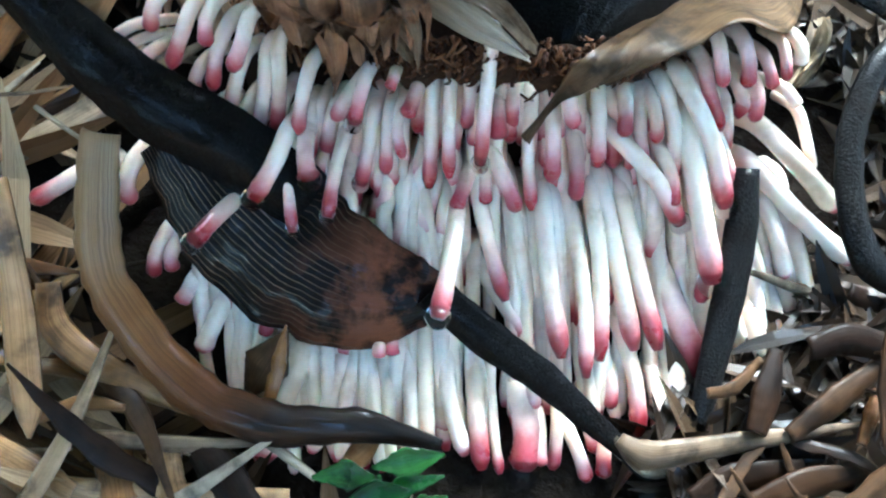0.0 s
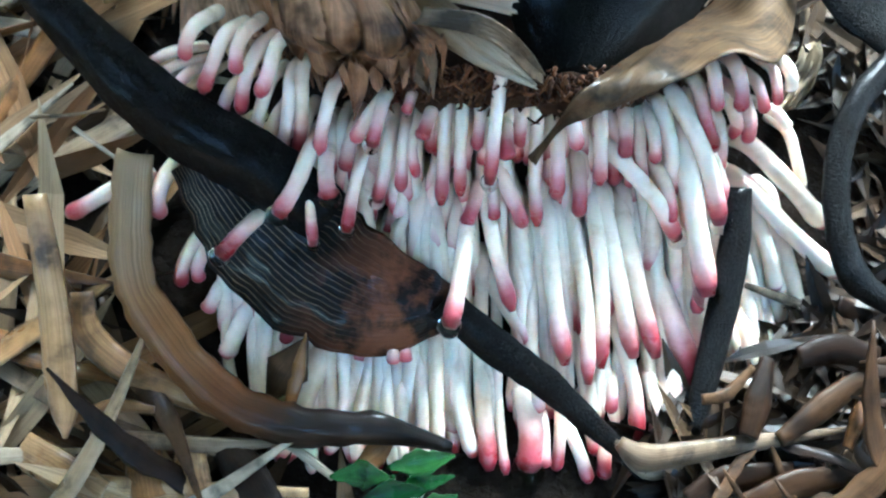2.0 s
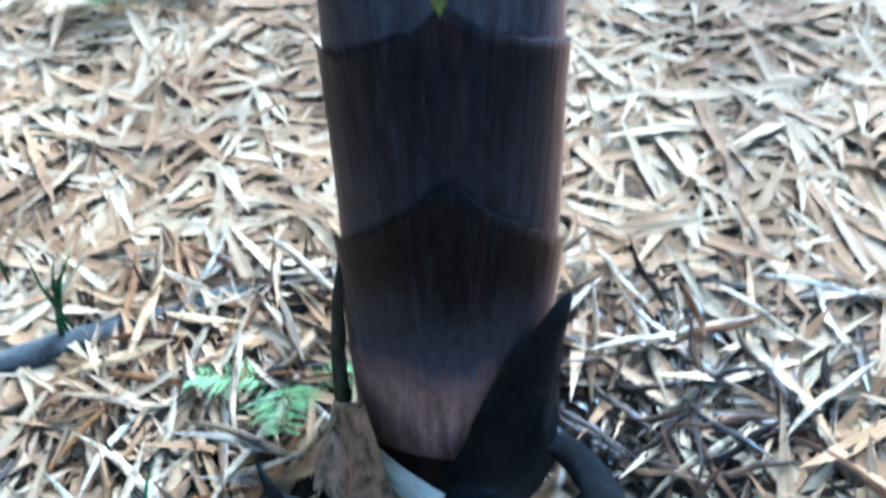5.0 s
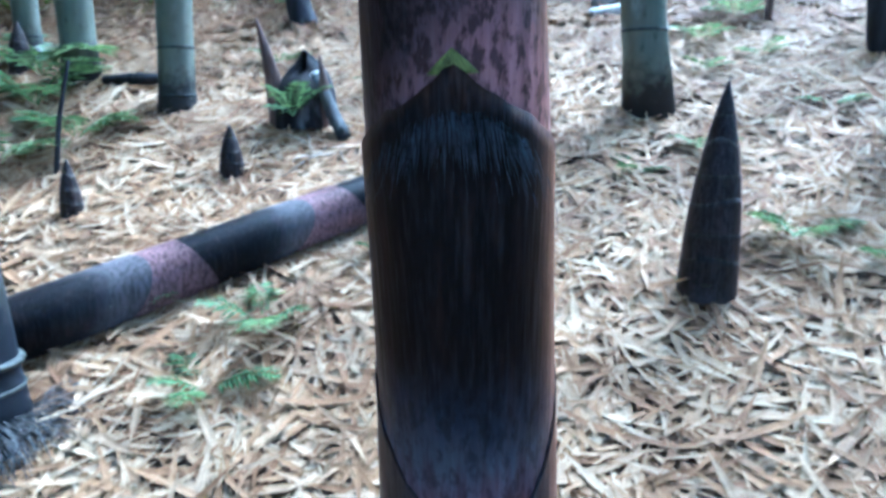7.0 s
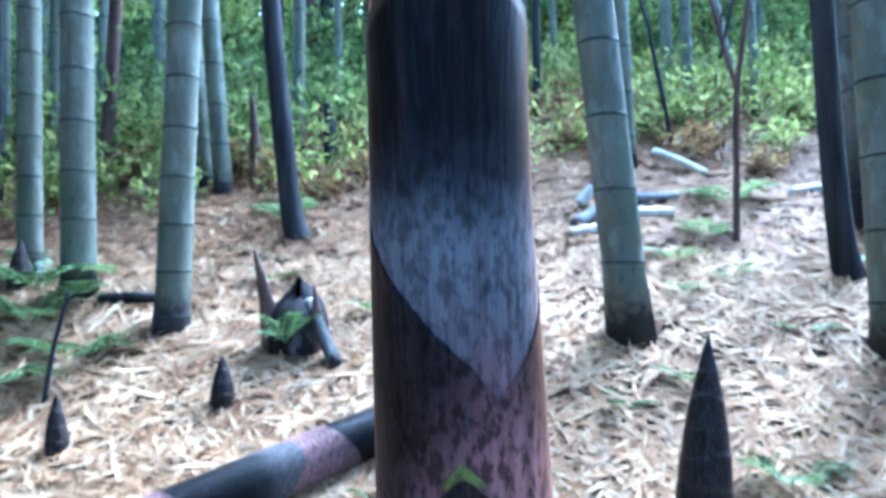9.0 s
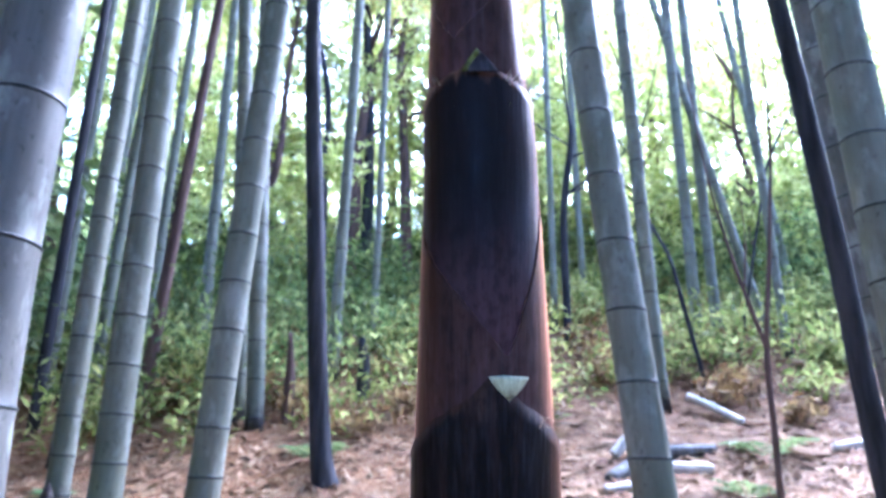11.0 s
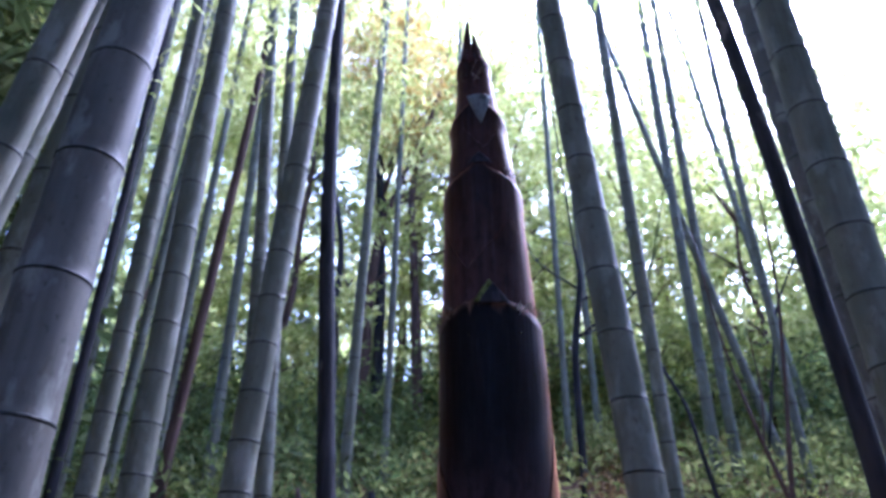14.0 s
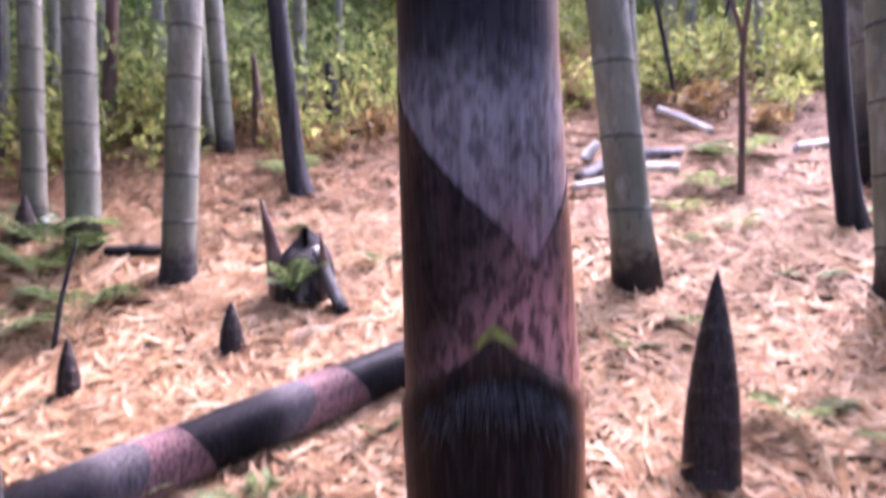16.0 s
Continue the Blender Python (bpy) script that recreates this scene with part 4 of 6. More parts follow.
middle = [
    (-1.9, -139.2, -28.7, -2.9, -149.4, -38.8, 2.3),
    (3.5, -137.6, -15.3, 1.1, -158.1, -44.0, 2.5),
    (5.5, -142.7, -35.5, 6.3, -153.4, -38.9, 3.0),
    (-1.7, -151.7, -53.2, -5.5, -163.3, -57.2, 2.7),
    (-5.0, -164.6, -58.0, -9.5, -195.5, -63.3, 3.2),
    (2.8, -150.1, -52.4, 3.3, -160.8, -57.3, 2.2),
    (5.3, -149.6, -49.3, 12.3, -163.7, -56.8, 2.7),
    (-0.1, -151.2, -53.6, 9.9, -179.3, -78.7, 2.9),
    (15.5, -138.3, -37.0, 17.1, -157.8, -63.0, 2.4),
    (21.1, -139.1, -36.2, 22.0, -155.6, -53.0, 3.0),
    (25.6, -136.3, -28.5, 27.1, -148.5, -38.9, 2.7),
    (33.9, -136.3, -34.2, 34.9, -151.9, -49.6, 2.7),
    (28.6, -142.5, -47.9, 29.7, -156.4, -59.7, 2.7),
]
upper_right = [
    (41.5, -135.1, -35.1, 42.0, -146.7, -43.4, 2.6),
    (49.4, -134.4, -37.5, 51.7, -146.0, -46.1, 2.2),
    (47.0, -133.3, -38.5, 50.2, -147.2, -56.4, 2.4),
    (53.0, -131.3, -35.9, 59.1, -148.5, -59.7, 2.9),
    (38.6, -141.0, -45.7, 61.5, -159.0, -66.5, 3.1),
    (53.0, -141.4, -50.6, 58.2, -157.8, -61.1, 2.7),
    (57.5, -132.0, -33.2, 74.6, -155.0, -63.1, 3.5),
    (66.4, -125.5, -24.6, 69.6, -134.9, -34.6, 2.3),
    (63.7, -127.4, -30.9, 71.7, -138.7, -47.6, 2.7),
    (73.8, -124.0, -25.6, 77.1, -133.6, -35.9, 2.5),
    (80.1, -125.9, -37.7, 82.0, -135.6, -46.8, 2.4),
    (82.0, -123.2, -31.8, 86.3, -130.5, -38.9, 2.2),
    (87.3, -121.0, -29.4, 89.8, -128.8, -37.2, 2.2),
]
right = [
    (71.2, -135.3, -51.4, 78.5, -147.7, -62.5, 2.8),
    (61.3, -137.3, -45.2, 71.8, -172.1, -78.0, 4.1),
    (86.5, -131.2, -52.5, 115.1, -144.8, -75.2, 3.9),
    (85.6, -138.4, -62.2, 121.2, -156.3, -87.1, 3.9),
    (90.4, -141.9, -71.2, 100.5, -161.0, -89.9, 3.2),
    (100.6, -144.4, -78.9, 110.0, -164.8, -98.5, 3.4),
    (98.8, -125.3, -50.8, 107.0, -136.0, -66.7, 2.1),
    (91.1, -119.4, -28.6, 93.5, -125.5, -34.1, 2.2),
    (91.2, -124.8, -42.6, 95.9, -130.1, -45.5, 2.1),
    (89.4, -165.1, -97.2, 92.3, -183.7, -110.1, 4.2),
    (97.7, -162.6, -97.3, 100.2, -178.2, -108.4, 3.3),
    (105.4, -161.2, -99.2, 108.2, -171.1, -107.6, 3.3),
    (69.5, -155.2, -77.9, 70.6, -173.1, -87.2, 2.9),
]
lower = [
    (20.2, -152.8, -61.0, 27.1, -191.0, -91.1, 3.5),
    (29.0, -155.1, -65.7, 34.4, -195.8, -94.5, 2.8),
    (34.4, -148.8, -60.0, 38.9, -190.2, -94.1, 3.0),
    (37.1, -147.2, -59.2, 50.1, -185.8, -94.6, 3.4),
    (44.2, -150.0, -63.4, 56.8, -186.5, -93.1, 3.5),
    (55.9, -159.1, -82.0, 74.4, -188.4, -107.7, 5.3),
    (-19.1, -151.7, -56.1, -22.5, -167.6, -73.3, 2.8),
    (-24.3, -154.9, -60.0, -27.2, -166.8, -71.8, 2.5),
    (-16.9, -155.3, -61.8, -11.7, -165.7, -72.7, 2.8),
    (11.8, -155.8, -68.0, 12.1, -190.4, -97.6, 2.9),
    (15.1, -153.1, -65.9, 18.2, -184.4, -95.7, 2.9),
    (2.5, -167.6, -78.2, 18.4, -185.9, -93.1, 3.1),
    (-7.8, -152.3, -59.9, -10.9, -165.0, -73.6, 2.5),
]
bottom_left = [
    (-48.1, -185.4, -90.3, -55.7, -203.8, -101.5, 5.1),
    (-38.4, -189.0, -93.6, -43.2, -203.9, -102.1, 3.2),
    (-34.5, -188.8, -93.8, -36.5, -205.1, -103.2, 2.5),
    (-29.9, -190.0, -95.0, -27.3, -206.6, -104.6, 2.7),
    (-23.9, -191.0, -96.3, -23.6, -206.4, -104.8, 2.6),
    (-19.6, -185.4, -92.3, -19.4, -209.9, -105.8, 2.9),
    (-27.5, -185.3, -87.8, -26.6, -193.6, -87.5, 2.6),
    (-23.8, -185.1, -88.0, -22.9, -193.4, -87.7, 2.5),
    (-14.0, -176.2, -84.4, -12.5, -213.6, -105.9, 3.0),
    (-7.0, -181.8, -91.1, -1.1, -214.3, -109.7, 3.1),
    (-73.1, -177.3, -82.0, -80.7, -191.1, -91.9, 3.4),
    (-66.6, -182.5, -87.7, -68.5, -188.5, -92.5, 2.6),
    (-59.7, -182.5, -85.8, -60.8, -186.8, -86.4, 2.5),
]
bottom_right = [
    (0.8, -184.0, -93.8, 4.0, -217.8, -111.7, 3.2),
    (6.8, -197.8, -103.8, 9.4, -218.6, -112.8, 2.0),
    (15.0, -194.4, -102.6, 16.1, -217.6, -112.2, 4.9),
    (21.1, -204.4, -108.6, 21.4, -216.5, -111.6, 2.9),
    (30.1, -203.2, -110.9, 36.3, -218.4, -118.0, 2.8),
    (41.8, -205.3, -114.0, 41.3, -217.0, -118.4, 2.9),
    (44.7, -173.7, -92.3, 52.3, -206.3, -111.7, 3.1),
    (57.3, -186.1, -105.3, 58.2, -208.1, -115.9, 3.0),
    (63.9, -179.4, -102.5, 66.2, -207.9, -118.6, 5.5),
    (43.5, -185.9, -102.7, 43.8, -198.4, -109.3, 2.6),
    (27.5, -198.8, -108.5, 25.6, -215.5, -116.2, 2.6),
    (35.6, -194.9, -108.3, 39.2, -209.5, -117.2, 2.6),
    (19.2, -188.7, -98.6, 19.0, -201.8, -103.3, 2.6),
]
far_left = [
    (-96.1, -152.2, -48.3, -98.4, -162.5, -57.2, 3.0),
    (-111.6, -154.1, -52.5, -127.5, -161.7, -58.4, 3.2),
    (-90.0, -163.6, -67.1, -94.6, -174.4, -76.6, 2.5),
    (-87.2, -166.0, -69.4, -88.3, -173.7, -74.5, 2.5),
    (-82.1, -173.6, -77.3, -86.4, -180.7, -81.0, 2.8),
    (-85.5, -161.5, -64.4, -83.7, -166.7, -68.3, 2.3),
]
rrng = np.random.default_rng(5)
grown = {}
for cluster in (upper_left, middle_left, middle, upper_right, right, lower, bottom_left, bottom_right, far_left):
    for bx, by, bz, tx, ty, tz, r in cluster:
        r = r * 0.84 if cluster is upper_right and bx > 86 else r
        more = 0.75 if cluster is bottom_left and bz < -88 and bx < -14 else 0.0
        grown[bx, by, bz] = part("root", root(bx, by, bz, tx + (tx - bx) * more, ty + (ty - by) * more, tz + (tz - bz) * more, r, rrng, 0.4 if cluster is right and bx > 84 else 0.22 if cluster is bottom_left and tz < -90 else 0.036 if cluster is upper_right and bx > 62 else 0.050 if cluster in (middle, middle_left, upper_left) else 0.060), shoot)
# the crowd of roots behind them
def bed(x, z):
    return -138.5 + 0.14 * x + 0.0151 * z + 0.0012 * x * x - 0.0057 * z * z


for k in range(215):
    bx = rrng.uniform(-78, 100)
    low = rrng.random() < 0.6
    tip_z = (rrng.normal(-113, 3.0) if low else rrng.normal(-91, 4.5)) + (bx / 95) ** 2 * 8
    ln = rrng.uniform(26, 42) if low else rrng.uniform(24, 34)
    tx, top_z = bx + rrng.normal(3 + bx * 0.06, 2.5), tip_z + ln
    deep = rrng.uniform(5, 11)
    if bx > 80 and top_z > -70:
        continue
    part("root", root(bx, bed(bx, top_z) + deep, top_z, tx, bed(tx, tip_z) + deep * 0.8, tip_z, rrng.uniform(2.2, 3.1), rrng, 0.14 if low else 0.07), shoot)


for k in range(150):
    bx = rrng.uniform(-80, 100)
    tip_z = rrng.uniform(-66, -44) - abs(bx) * 0.10
    ln = rrng.uniform(10, 15)
    tx, top_z = bx + rrng.normal(bx * 0.06, 1.5), tip_z + ln
    deep = rrng.uniform(8, 13)
    if bx > 80:
        continue
    part("root", root(bx, bed(bx, top_z) + deep, top_z, tx, bed(tx, tip_z) + deep * 0.8, tip_z, rrng.uniform(2.0, 2.8), rrng), shoot)


def drop(x, y, z, r, owner):
    bm = bmesh.new()
    bmesh.ops.create_uvsphere(bm, u_segments=14, v_segments=10, radius=r / 1000)
    for v in bm.verts:
        v.co.z *= 1.25 if v.co.z < 0 else 0.9
    me = bpy.data.meshes.new("water_drop")
    bm.to_mesh(me)
    bm.free()
    me.polygons.foreach_set("use_smooth", np.ones(len(me.polygons), bool))
    me.materials.append(DROP)
    ob = part("water_drop", me, owner, "clear water drop on a root tip")
    ob.location = (x / 1000, y / 1000, z / 1000)


for cluster, picks in ((middle_left, (0, 1, 2, 3, 4, 6, 9)), (middle, (1, 4)), (right, (1,)), (upper_right, (4, 6)), (bottom_right, (2,))):
    for i in picks:
        bx, by, bz, tx, ty, tz, r = cluster[i]
        drop(tx, ty + 0.2, tz + 0.5, r * 1.12, grown[bx, by, bz])


# ---- husks, leaves and twigs lying round the foot ----
def strip_thing(name, pts, wid, mat, label, category, curl=0.3, thick=0.0008, n=22, m=8, rag=0.03, seed=0, normal=(0, -0.74, 0.67), group="", twist=0.0):
    me = ribbon(name, mm(*pts), [w / 1000 for w in wid], mat, normal, curl, thick, n, m, twist, rag, seed)
    return tagged(new(name, me), label, category, group)


husk = empty("fallen_husk", pose(0, 0, 0), "long black hairy husk with ribbed spotted foot across the roots", "husk")
part("husk_strip", ribbon("husk_strip", mm((-136, -120, 22), (-118, -140, 10), (-99, -152, -9), (-86, -156, -23), (-72, -159, -32), (-60, -161, -41), (-46, -166, -52)), [v / 1000 for v in (3, 11, 16, 19, 20, 20, 18)], BLACKHUSK, (0, -0.74, 0.67), 0.45, 0.0012, 30, 10, rag=0.04, seed=1), husk)
part("husk_foot", ribbon("husk_foot", mm((-83, -152, -38), (-67, -164, -56), (-51, -173.5, -67), (-32, -181, -72.5), (-16, -180, -75), (-8, -178, -76)), [v / 1000 for v in (24, 43, 45, 37, 23, 10)], SPOTTED, (0, -0.74, 0.67), 0.22, 0.0012, 30, 16, rag=0.05, seed=2), husk, "ribbed brown husk foot with dark spots")
part("husk_tail", ribbon("husk_tail", mm((-12, -181, -72), (4, -190, -82), (21, -198, -91), (38, -209, -101), (52, -218, -109)), [v / 1000 for v in (11, 11.5, 10, 7, 3)], BLACKHUSK, (0, -0.74, 0.67), 0.45, 0.0012, 24, 8, rag=0.05, seed=3), husk)


def hairs(name, pts, wid, count, seed, parent):
    rng = np.random.default_rng(seed)
    p, w = spline(mm(*pts), 40), spread([v / 1000 for v in wid], 40)
    vs, fs = [], []
    for i in range(count):
        k = rng.integers(0, 41)
        up = np.array([0.25, -0.25, 0.93])
        a = p[k] + up * w[k] * rng.choice((0.60, -0.55, rng.uniform(-0.5, 0.6))) + rng.normal(0, 0.0006, 3) + np.array([0, -0.0015, 0.0015])
        d = np.array([0.35, -0.45, 0.65]) + rng.normal(0, 0.45, 3)
        v, f, _ = tube_data([a, a + d * rng.uniform(0.0012, 0.003)], [0.00014, 0.00004], 3)
        fs += [tuple(x + 6 * i for x in q) for q in f]
        vs.append(v)
    v = np.concatenate(vs)
    part(name, mesh_of(name, v, fs, BLACKHUSK, np.zeros(len(v)), np.zeros(len(v))), parent)


hairs("hair_fringe", ((-118, -140, 10), (-99, -152, -9), (-86, -156, -23), (-72, -159, -32), (-60, -161, -41)), (11, 16, 19, 20, 20), 1800, 4, husk)
hairs("hair_fringe", ((4, -190, -82), (21, -198, -91), (38, -209, -101)), (11.5, 10, 7), 350, 5, husk)

fold_edge = ((37, -207, -100), (49, -213, -103), (65, -210, -107), (74, -206, -108), (100, -202, -114), (126, -197, -119))
fold_keel = ((38, -208, -100), (52, -220, -110), (72, -214, -113), (90, -208, -115), (111, -202, -118), (126, -197, -119))
folded = empty("folded_husk", pose(0, 0, 0), "tan ribbed husk folded to a point below the roots", "husk")
part("husk_face", sheet("husk_face", fold_edge, fold_keel, PALE, 0.001, 26, 14, 0.0, 0.5, 11, 0.0002), folded, "straw-coloured ribbed inner face")
part("husk_underside", sheet("husk_underside", [(x, y - 0.6, z - 0.8) for x, y, z in fold_keel], ((40, -208, -104), (60, -216, -116), (80, -213, -119), (96, -209, -120), (114, -203, -121), (126, -198, -121)), BLACKHUSK, 0.001, 26, 10, 0.0, 1.0, 12, 0.0002), folded, "black underside")
strip_thing("husk_bract", ((43, -212.5, -100), (50, -216.5, -101.5), (60, -215.5, -101.5), (80, -212, -101), (99, -209, -100.5), (116, -206, -100)), (4, 9.5, 8, 6, 4, 0.8), PALE, "pale ribbed husk tail, pointed, on the wet scraps", "husk", 0.45, 0.0008, 26, 8, seed=31)
strip_thing("black_husk_strip", ((81, -146, -56), (80, -161, -70), (77, -176, -83), (73, -191, -95), (69, -206, -107)), (7, 10, 9.5, 8.5, 6), BLACKHUSK, "flat black husk strip leaning on the roots", "husk", 0.4, 0.0015, seed=12)
strip_thing("black_husk_strip", ((131, -110, -34), (118, -123, -39), (110, -140, -48), (109, -159, -59), (115, -171, -69), (128, -175, -77)), (9, 8, 8, 8, 9, 7), BLACKHUSK, "bent black husk strip beside the roots", "husk", 0.5, 0.0015, 30, seed=13)
strip_thing("curled_husk", ((-100, -158, -34), (-103, -168, -48), (-103, -182, -64), (-92, -196, -76), (-75, -209, -85), (-55, -214.5, -90), (-30, -213.5, -93), (-8, -216, -99)), (10, 12, 13, 14, 14, 13, 10, 3), CURLED, "long curled brown husk strip, wet, in front of the roots", "husk", 0.5, 0.001, 44, 12, rag=0.09, seed=14)
strip_thing("curled_husk", ((-123, -180, -73), (-121, -190, -81), (-106, -200, -87), (-86, -206, -92), (-69, -211, -95)), (7, 10, 10, 8, 5), DRY, "curled tan husk strip under the brown one", "husk", 0.5, 0.001, 28, 8, seed=15)
strip_thing("dry_leaf", ((-130, -166, -44), (-127, -187, -67), (-124, -204, -79), (-121.4, -214, -85), (-120, -221, -88)), (7, 9, 10, 8, 0.8), DRY, "glossy orange-tan pointed dry leaf", "dry leaf", 0.5, seed=16, group="dry leaves at the foot")
strip_thing("dry_leaf", ((-117, -216, -96), (-100, -218, -95), (-79, -219, -95), (-60, -218, -95)), (3, 5, 5, 2), PALE, "narrow pale dry leaf", "dry leaf", 0.4, seed=17, group="dry leaves at the foot")
strip_thing("dry_leaf", ((-128, -227, -106), (-99, -230, -103), (-78, -230.5, -102), (-50, -230, -102)), (6, 7, 6, 3), DRY, "brown dry leaf lying flat", "dry leaf", 0.4, seed=18, group="dry leaves at the foot")
strip_thing("husk_bract", ((-64, -205, -92), (-58.7, -198, -86), (-53, -190, -80)), (3, 14, 1), UMBER, "small wet brown husk between the roots", "husk", 0.6, seed=19)
strip_thing("husk_bract", ((-58, -210, -92), (-55, -200, -84), (-52.6, -191, -76)), (3, 5, 0.6), DRY, "narrow red-brown pointed husk", "husk", 0.5, seed=20)
strip_thing("husk_bract", ((88, -163, -85), (109, -164, -93), (126, -158, -96)), (2, 4, 6), PALE, "thin grey husk strip among roots", "husk", 0.3, seed=24)
strip_thing("husk_bract", ((120, -165, -92), (135, -168, -98), (150, -160, -96)), (7, 9, 7), UMBER, "dark ribbed wet husk on soil", "husk", 0.3, seed=25)
strip_thing("dry_leaf", ((-87, -216, -97), (-86, -224, -100), (-81, -235, -104)), (8, 11, 11), DRY, "broad brown wet leaf at the bottom of the heap", "dry leaf", 0.4, seed=120, group="dry leaves at the foot")
strip_thing("husk_shred", ((-77, -218, -97), (-70, -225, -100), (-62, -235, -104)), (9, 14, 12), UMBER, "dark brown wet husk with a glossy back", "husk", 0.5, seed=121, group="husk shreds")
strip_thing("dry_leaf", ((-102, -216, -97), (-100, -224, -100), (-97, -233, -103)), (10, 12, 11), DRY, "tan broad leaf with parallel veins", "dry leaf", 0.4, seed=122, group="dry leaves at the foot")
strip_thing("dry_leaf", ((-138, -220, -100), (-125, -226, -102), (-111, -232, -104)), (12, 14, 10), DRY, "brown broad dry leaf lying flat", "dry leaf", 0.4, seed=123, group="dry leaves at the foot")
strip_thing("dry_leaf", ((-122, -214, -91), (-109, -210, -89), (-97, -211, -89)), (3, 5, 2), DRY, "narrow orange-brown curled leaf", "dry leaf", 0.4, seed=124, group="dry leaves at the foot")
strip_thing("dry_leaf", ((-37, -224, -103), (-31, -218, -101), (-25, -213, -99)), (4, 8, 1), DRY, "tan leaf curled beside the green seedling", "dry leaf", 0.4, seed=125, group="dry leaves at the foot")
strip_thing("husk_shred", ((-58, -217, -97), (-51, -221, -98), (-43, -226, -100)), (2.5, 3, 2), PALE, "narrow grey wet strip on the litter", "husk", 0.3, seed=126, group="husk shreds")
strip_thing("dry_leaf", ((92, -211, -99), (107, -201, -96), (122, -191, -93)), (5, 9, 6), UMBER, "brown ribbed leaf on the dark soil", "dry leaf", 0.4, seed=127, group="dry leaves at the foot")
strip_thing("dry_leaf", ((111, -214, -97), (115, -206, -94), (118, -199, -92)), (3, 5, 2), DRY, "brown curled leaf on the dark soil", "dry leaf", 0.4, seed=128, group="dry leaves at the foot")
strip_thing("dry_leaf", ((82, -211, -97), (86, -201, -93), (91, -188, -89)), (6, 9, 4), UMBER, "brown torn leaf standing against the roots", "dry leaf", 0.4, seed=129, group="dry leaves at the foot")
strip_thing("husk_shred", ((64, -227, -110), (77, -221, -108), (98, -217, -108)), (8, 11, 6), UMBER, "dark wet husk pressed into the soil", "husk", 0.3, seed=130, group="husk shreds")
strip_thing("husk_shred", ((81, -228, -109), (97, -222, -107), (117, -218, -106)), (8, 10, 6), UMBER, "dark wet husk pressed into the soil", "husk", 0.3, seed=131, group="husk shreds")
strip_thing("husk_shred", ((99, -189, -87), (111, -186, -86), (124, -188, -88)), (7, 10, 8), UMBER, "dark ribbed husk beside the roots", "husk", 0.4, seed=132, group="husk shreds")
strip_thing("husk_shred", ((68, -202, -91), (76, -200, -91), (85, -192, -88)), (3, 4, 2), UMBER, "thin brown husk splinter", "husk", 0.3, seed=133, group="husk shreds")
for pts, r in ((((-131, -149, -30), (-119, -150, -28), (-108, -149.5, -26)), 0.6), (((-118, -152, -31), (-108, -157, -36), (-98, -161, -42)), 0.8), (((111, -175, -101), (96, -188, -105), (79, -202, -108)), 1.0), (((118, -196, -112), (100, -200, -110), (84, -196, -103)), 0.6)):
    ob = new("twig", tube("twig", spline(mm(*pts), 10), np.linspace(r, r * 0.7, 11) / 1000, PALE, 6))
    tagged(ob, "thin straw-coloured twig lying on the litter", "twig", "twigs at the foot")

seedling = empty("seedling", pose(0, 0, 0), "small plant with glossy dark green toothed leaves", "plant")
for k, (pts, wid) in enumerate(((((-44, -226, -99), (-34, -226, -96.5), (-26, -227, -96)), (1, 9, 1)), (((-27, -224, -96), (-17, -223, -94), (-7, -220.5, -94)), (1, 9, 0.6)), (((-24, -232, -100), (-18, -228.5, -98), (-7, -225.5, -97)), (1, 7, 0.6)), (((-34, -233, -100), (-26, -231, -98), (-16, -229.5, -97)), (1, 9, 0.6)), (((-22, -236, -103), (-12, -233, -101), (-6, -230, -100)), (1, 7, 0.6)))):
    part("leaf", ribbon("leaf", mm(*pts), [w / 1000 for w in wid], GREEN, (0, -0.6, 0.8), -0.3, 0.0004, 14, 8, rag=0.14, seed=30 + k), seedling)
part("stalk", tube("stalk", spline(mm((-24, -226, -125), (-25, -228, -108), (-25, -226, -97)), 8), [0.0007] * 9, GREEN, 6), seedling)

# loose dry leaves and husk shreds, a few shapes used many times
shapes = []
for k in range(7):
    g = np.random.default_rng(100 + k)
    ln, wd, hump = g.uniform(60, 120), g.uniform(7, 13), g.uniform(-4, 6)
    ln, wd = ln * 1.15, wd * 0.85
    pts = [(-ln / 2, 0, 0), (-ln / 6, g.normal(0, 2), hump), (ln / 6, g.normal(0, 2), hump * g.uniform(0.4, 1)), (ln / 2, g.normal(0, 4), g.uniform(-3, 4))]
    shapes.append(ribbon("dry_leaf", mm(*pts), [w / 1000 for w in (wd * 0.1, wd, wd * 0.85, 0.6)], (DRY, STRAW, DRY, UMBER, STRAW, DRY, PALE)[k], (0, 0, 1), g.uniform(0.08, 0.3), 0.0005, 16, 8, g.normal(0, 0.7), 0.22 if k == 3 else 0.07, 200 + k))
WORDS = ("tan dry bamboo leaf in the litter", "greyish straw curled leaf in the litter", "amber dry husk shred in the litter", "dark wet husk shred in the litter", "pale straw leaf in the litter", "amber wet leaf with a bent tip", "pale curled husk shred")
SLOPE = math.degrees(math.atan(0.46))
lr = np.random.default_rng(41)
count = 0
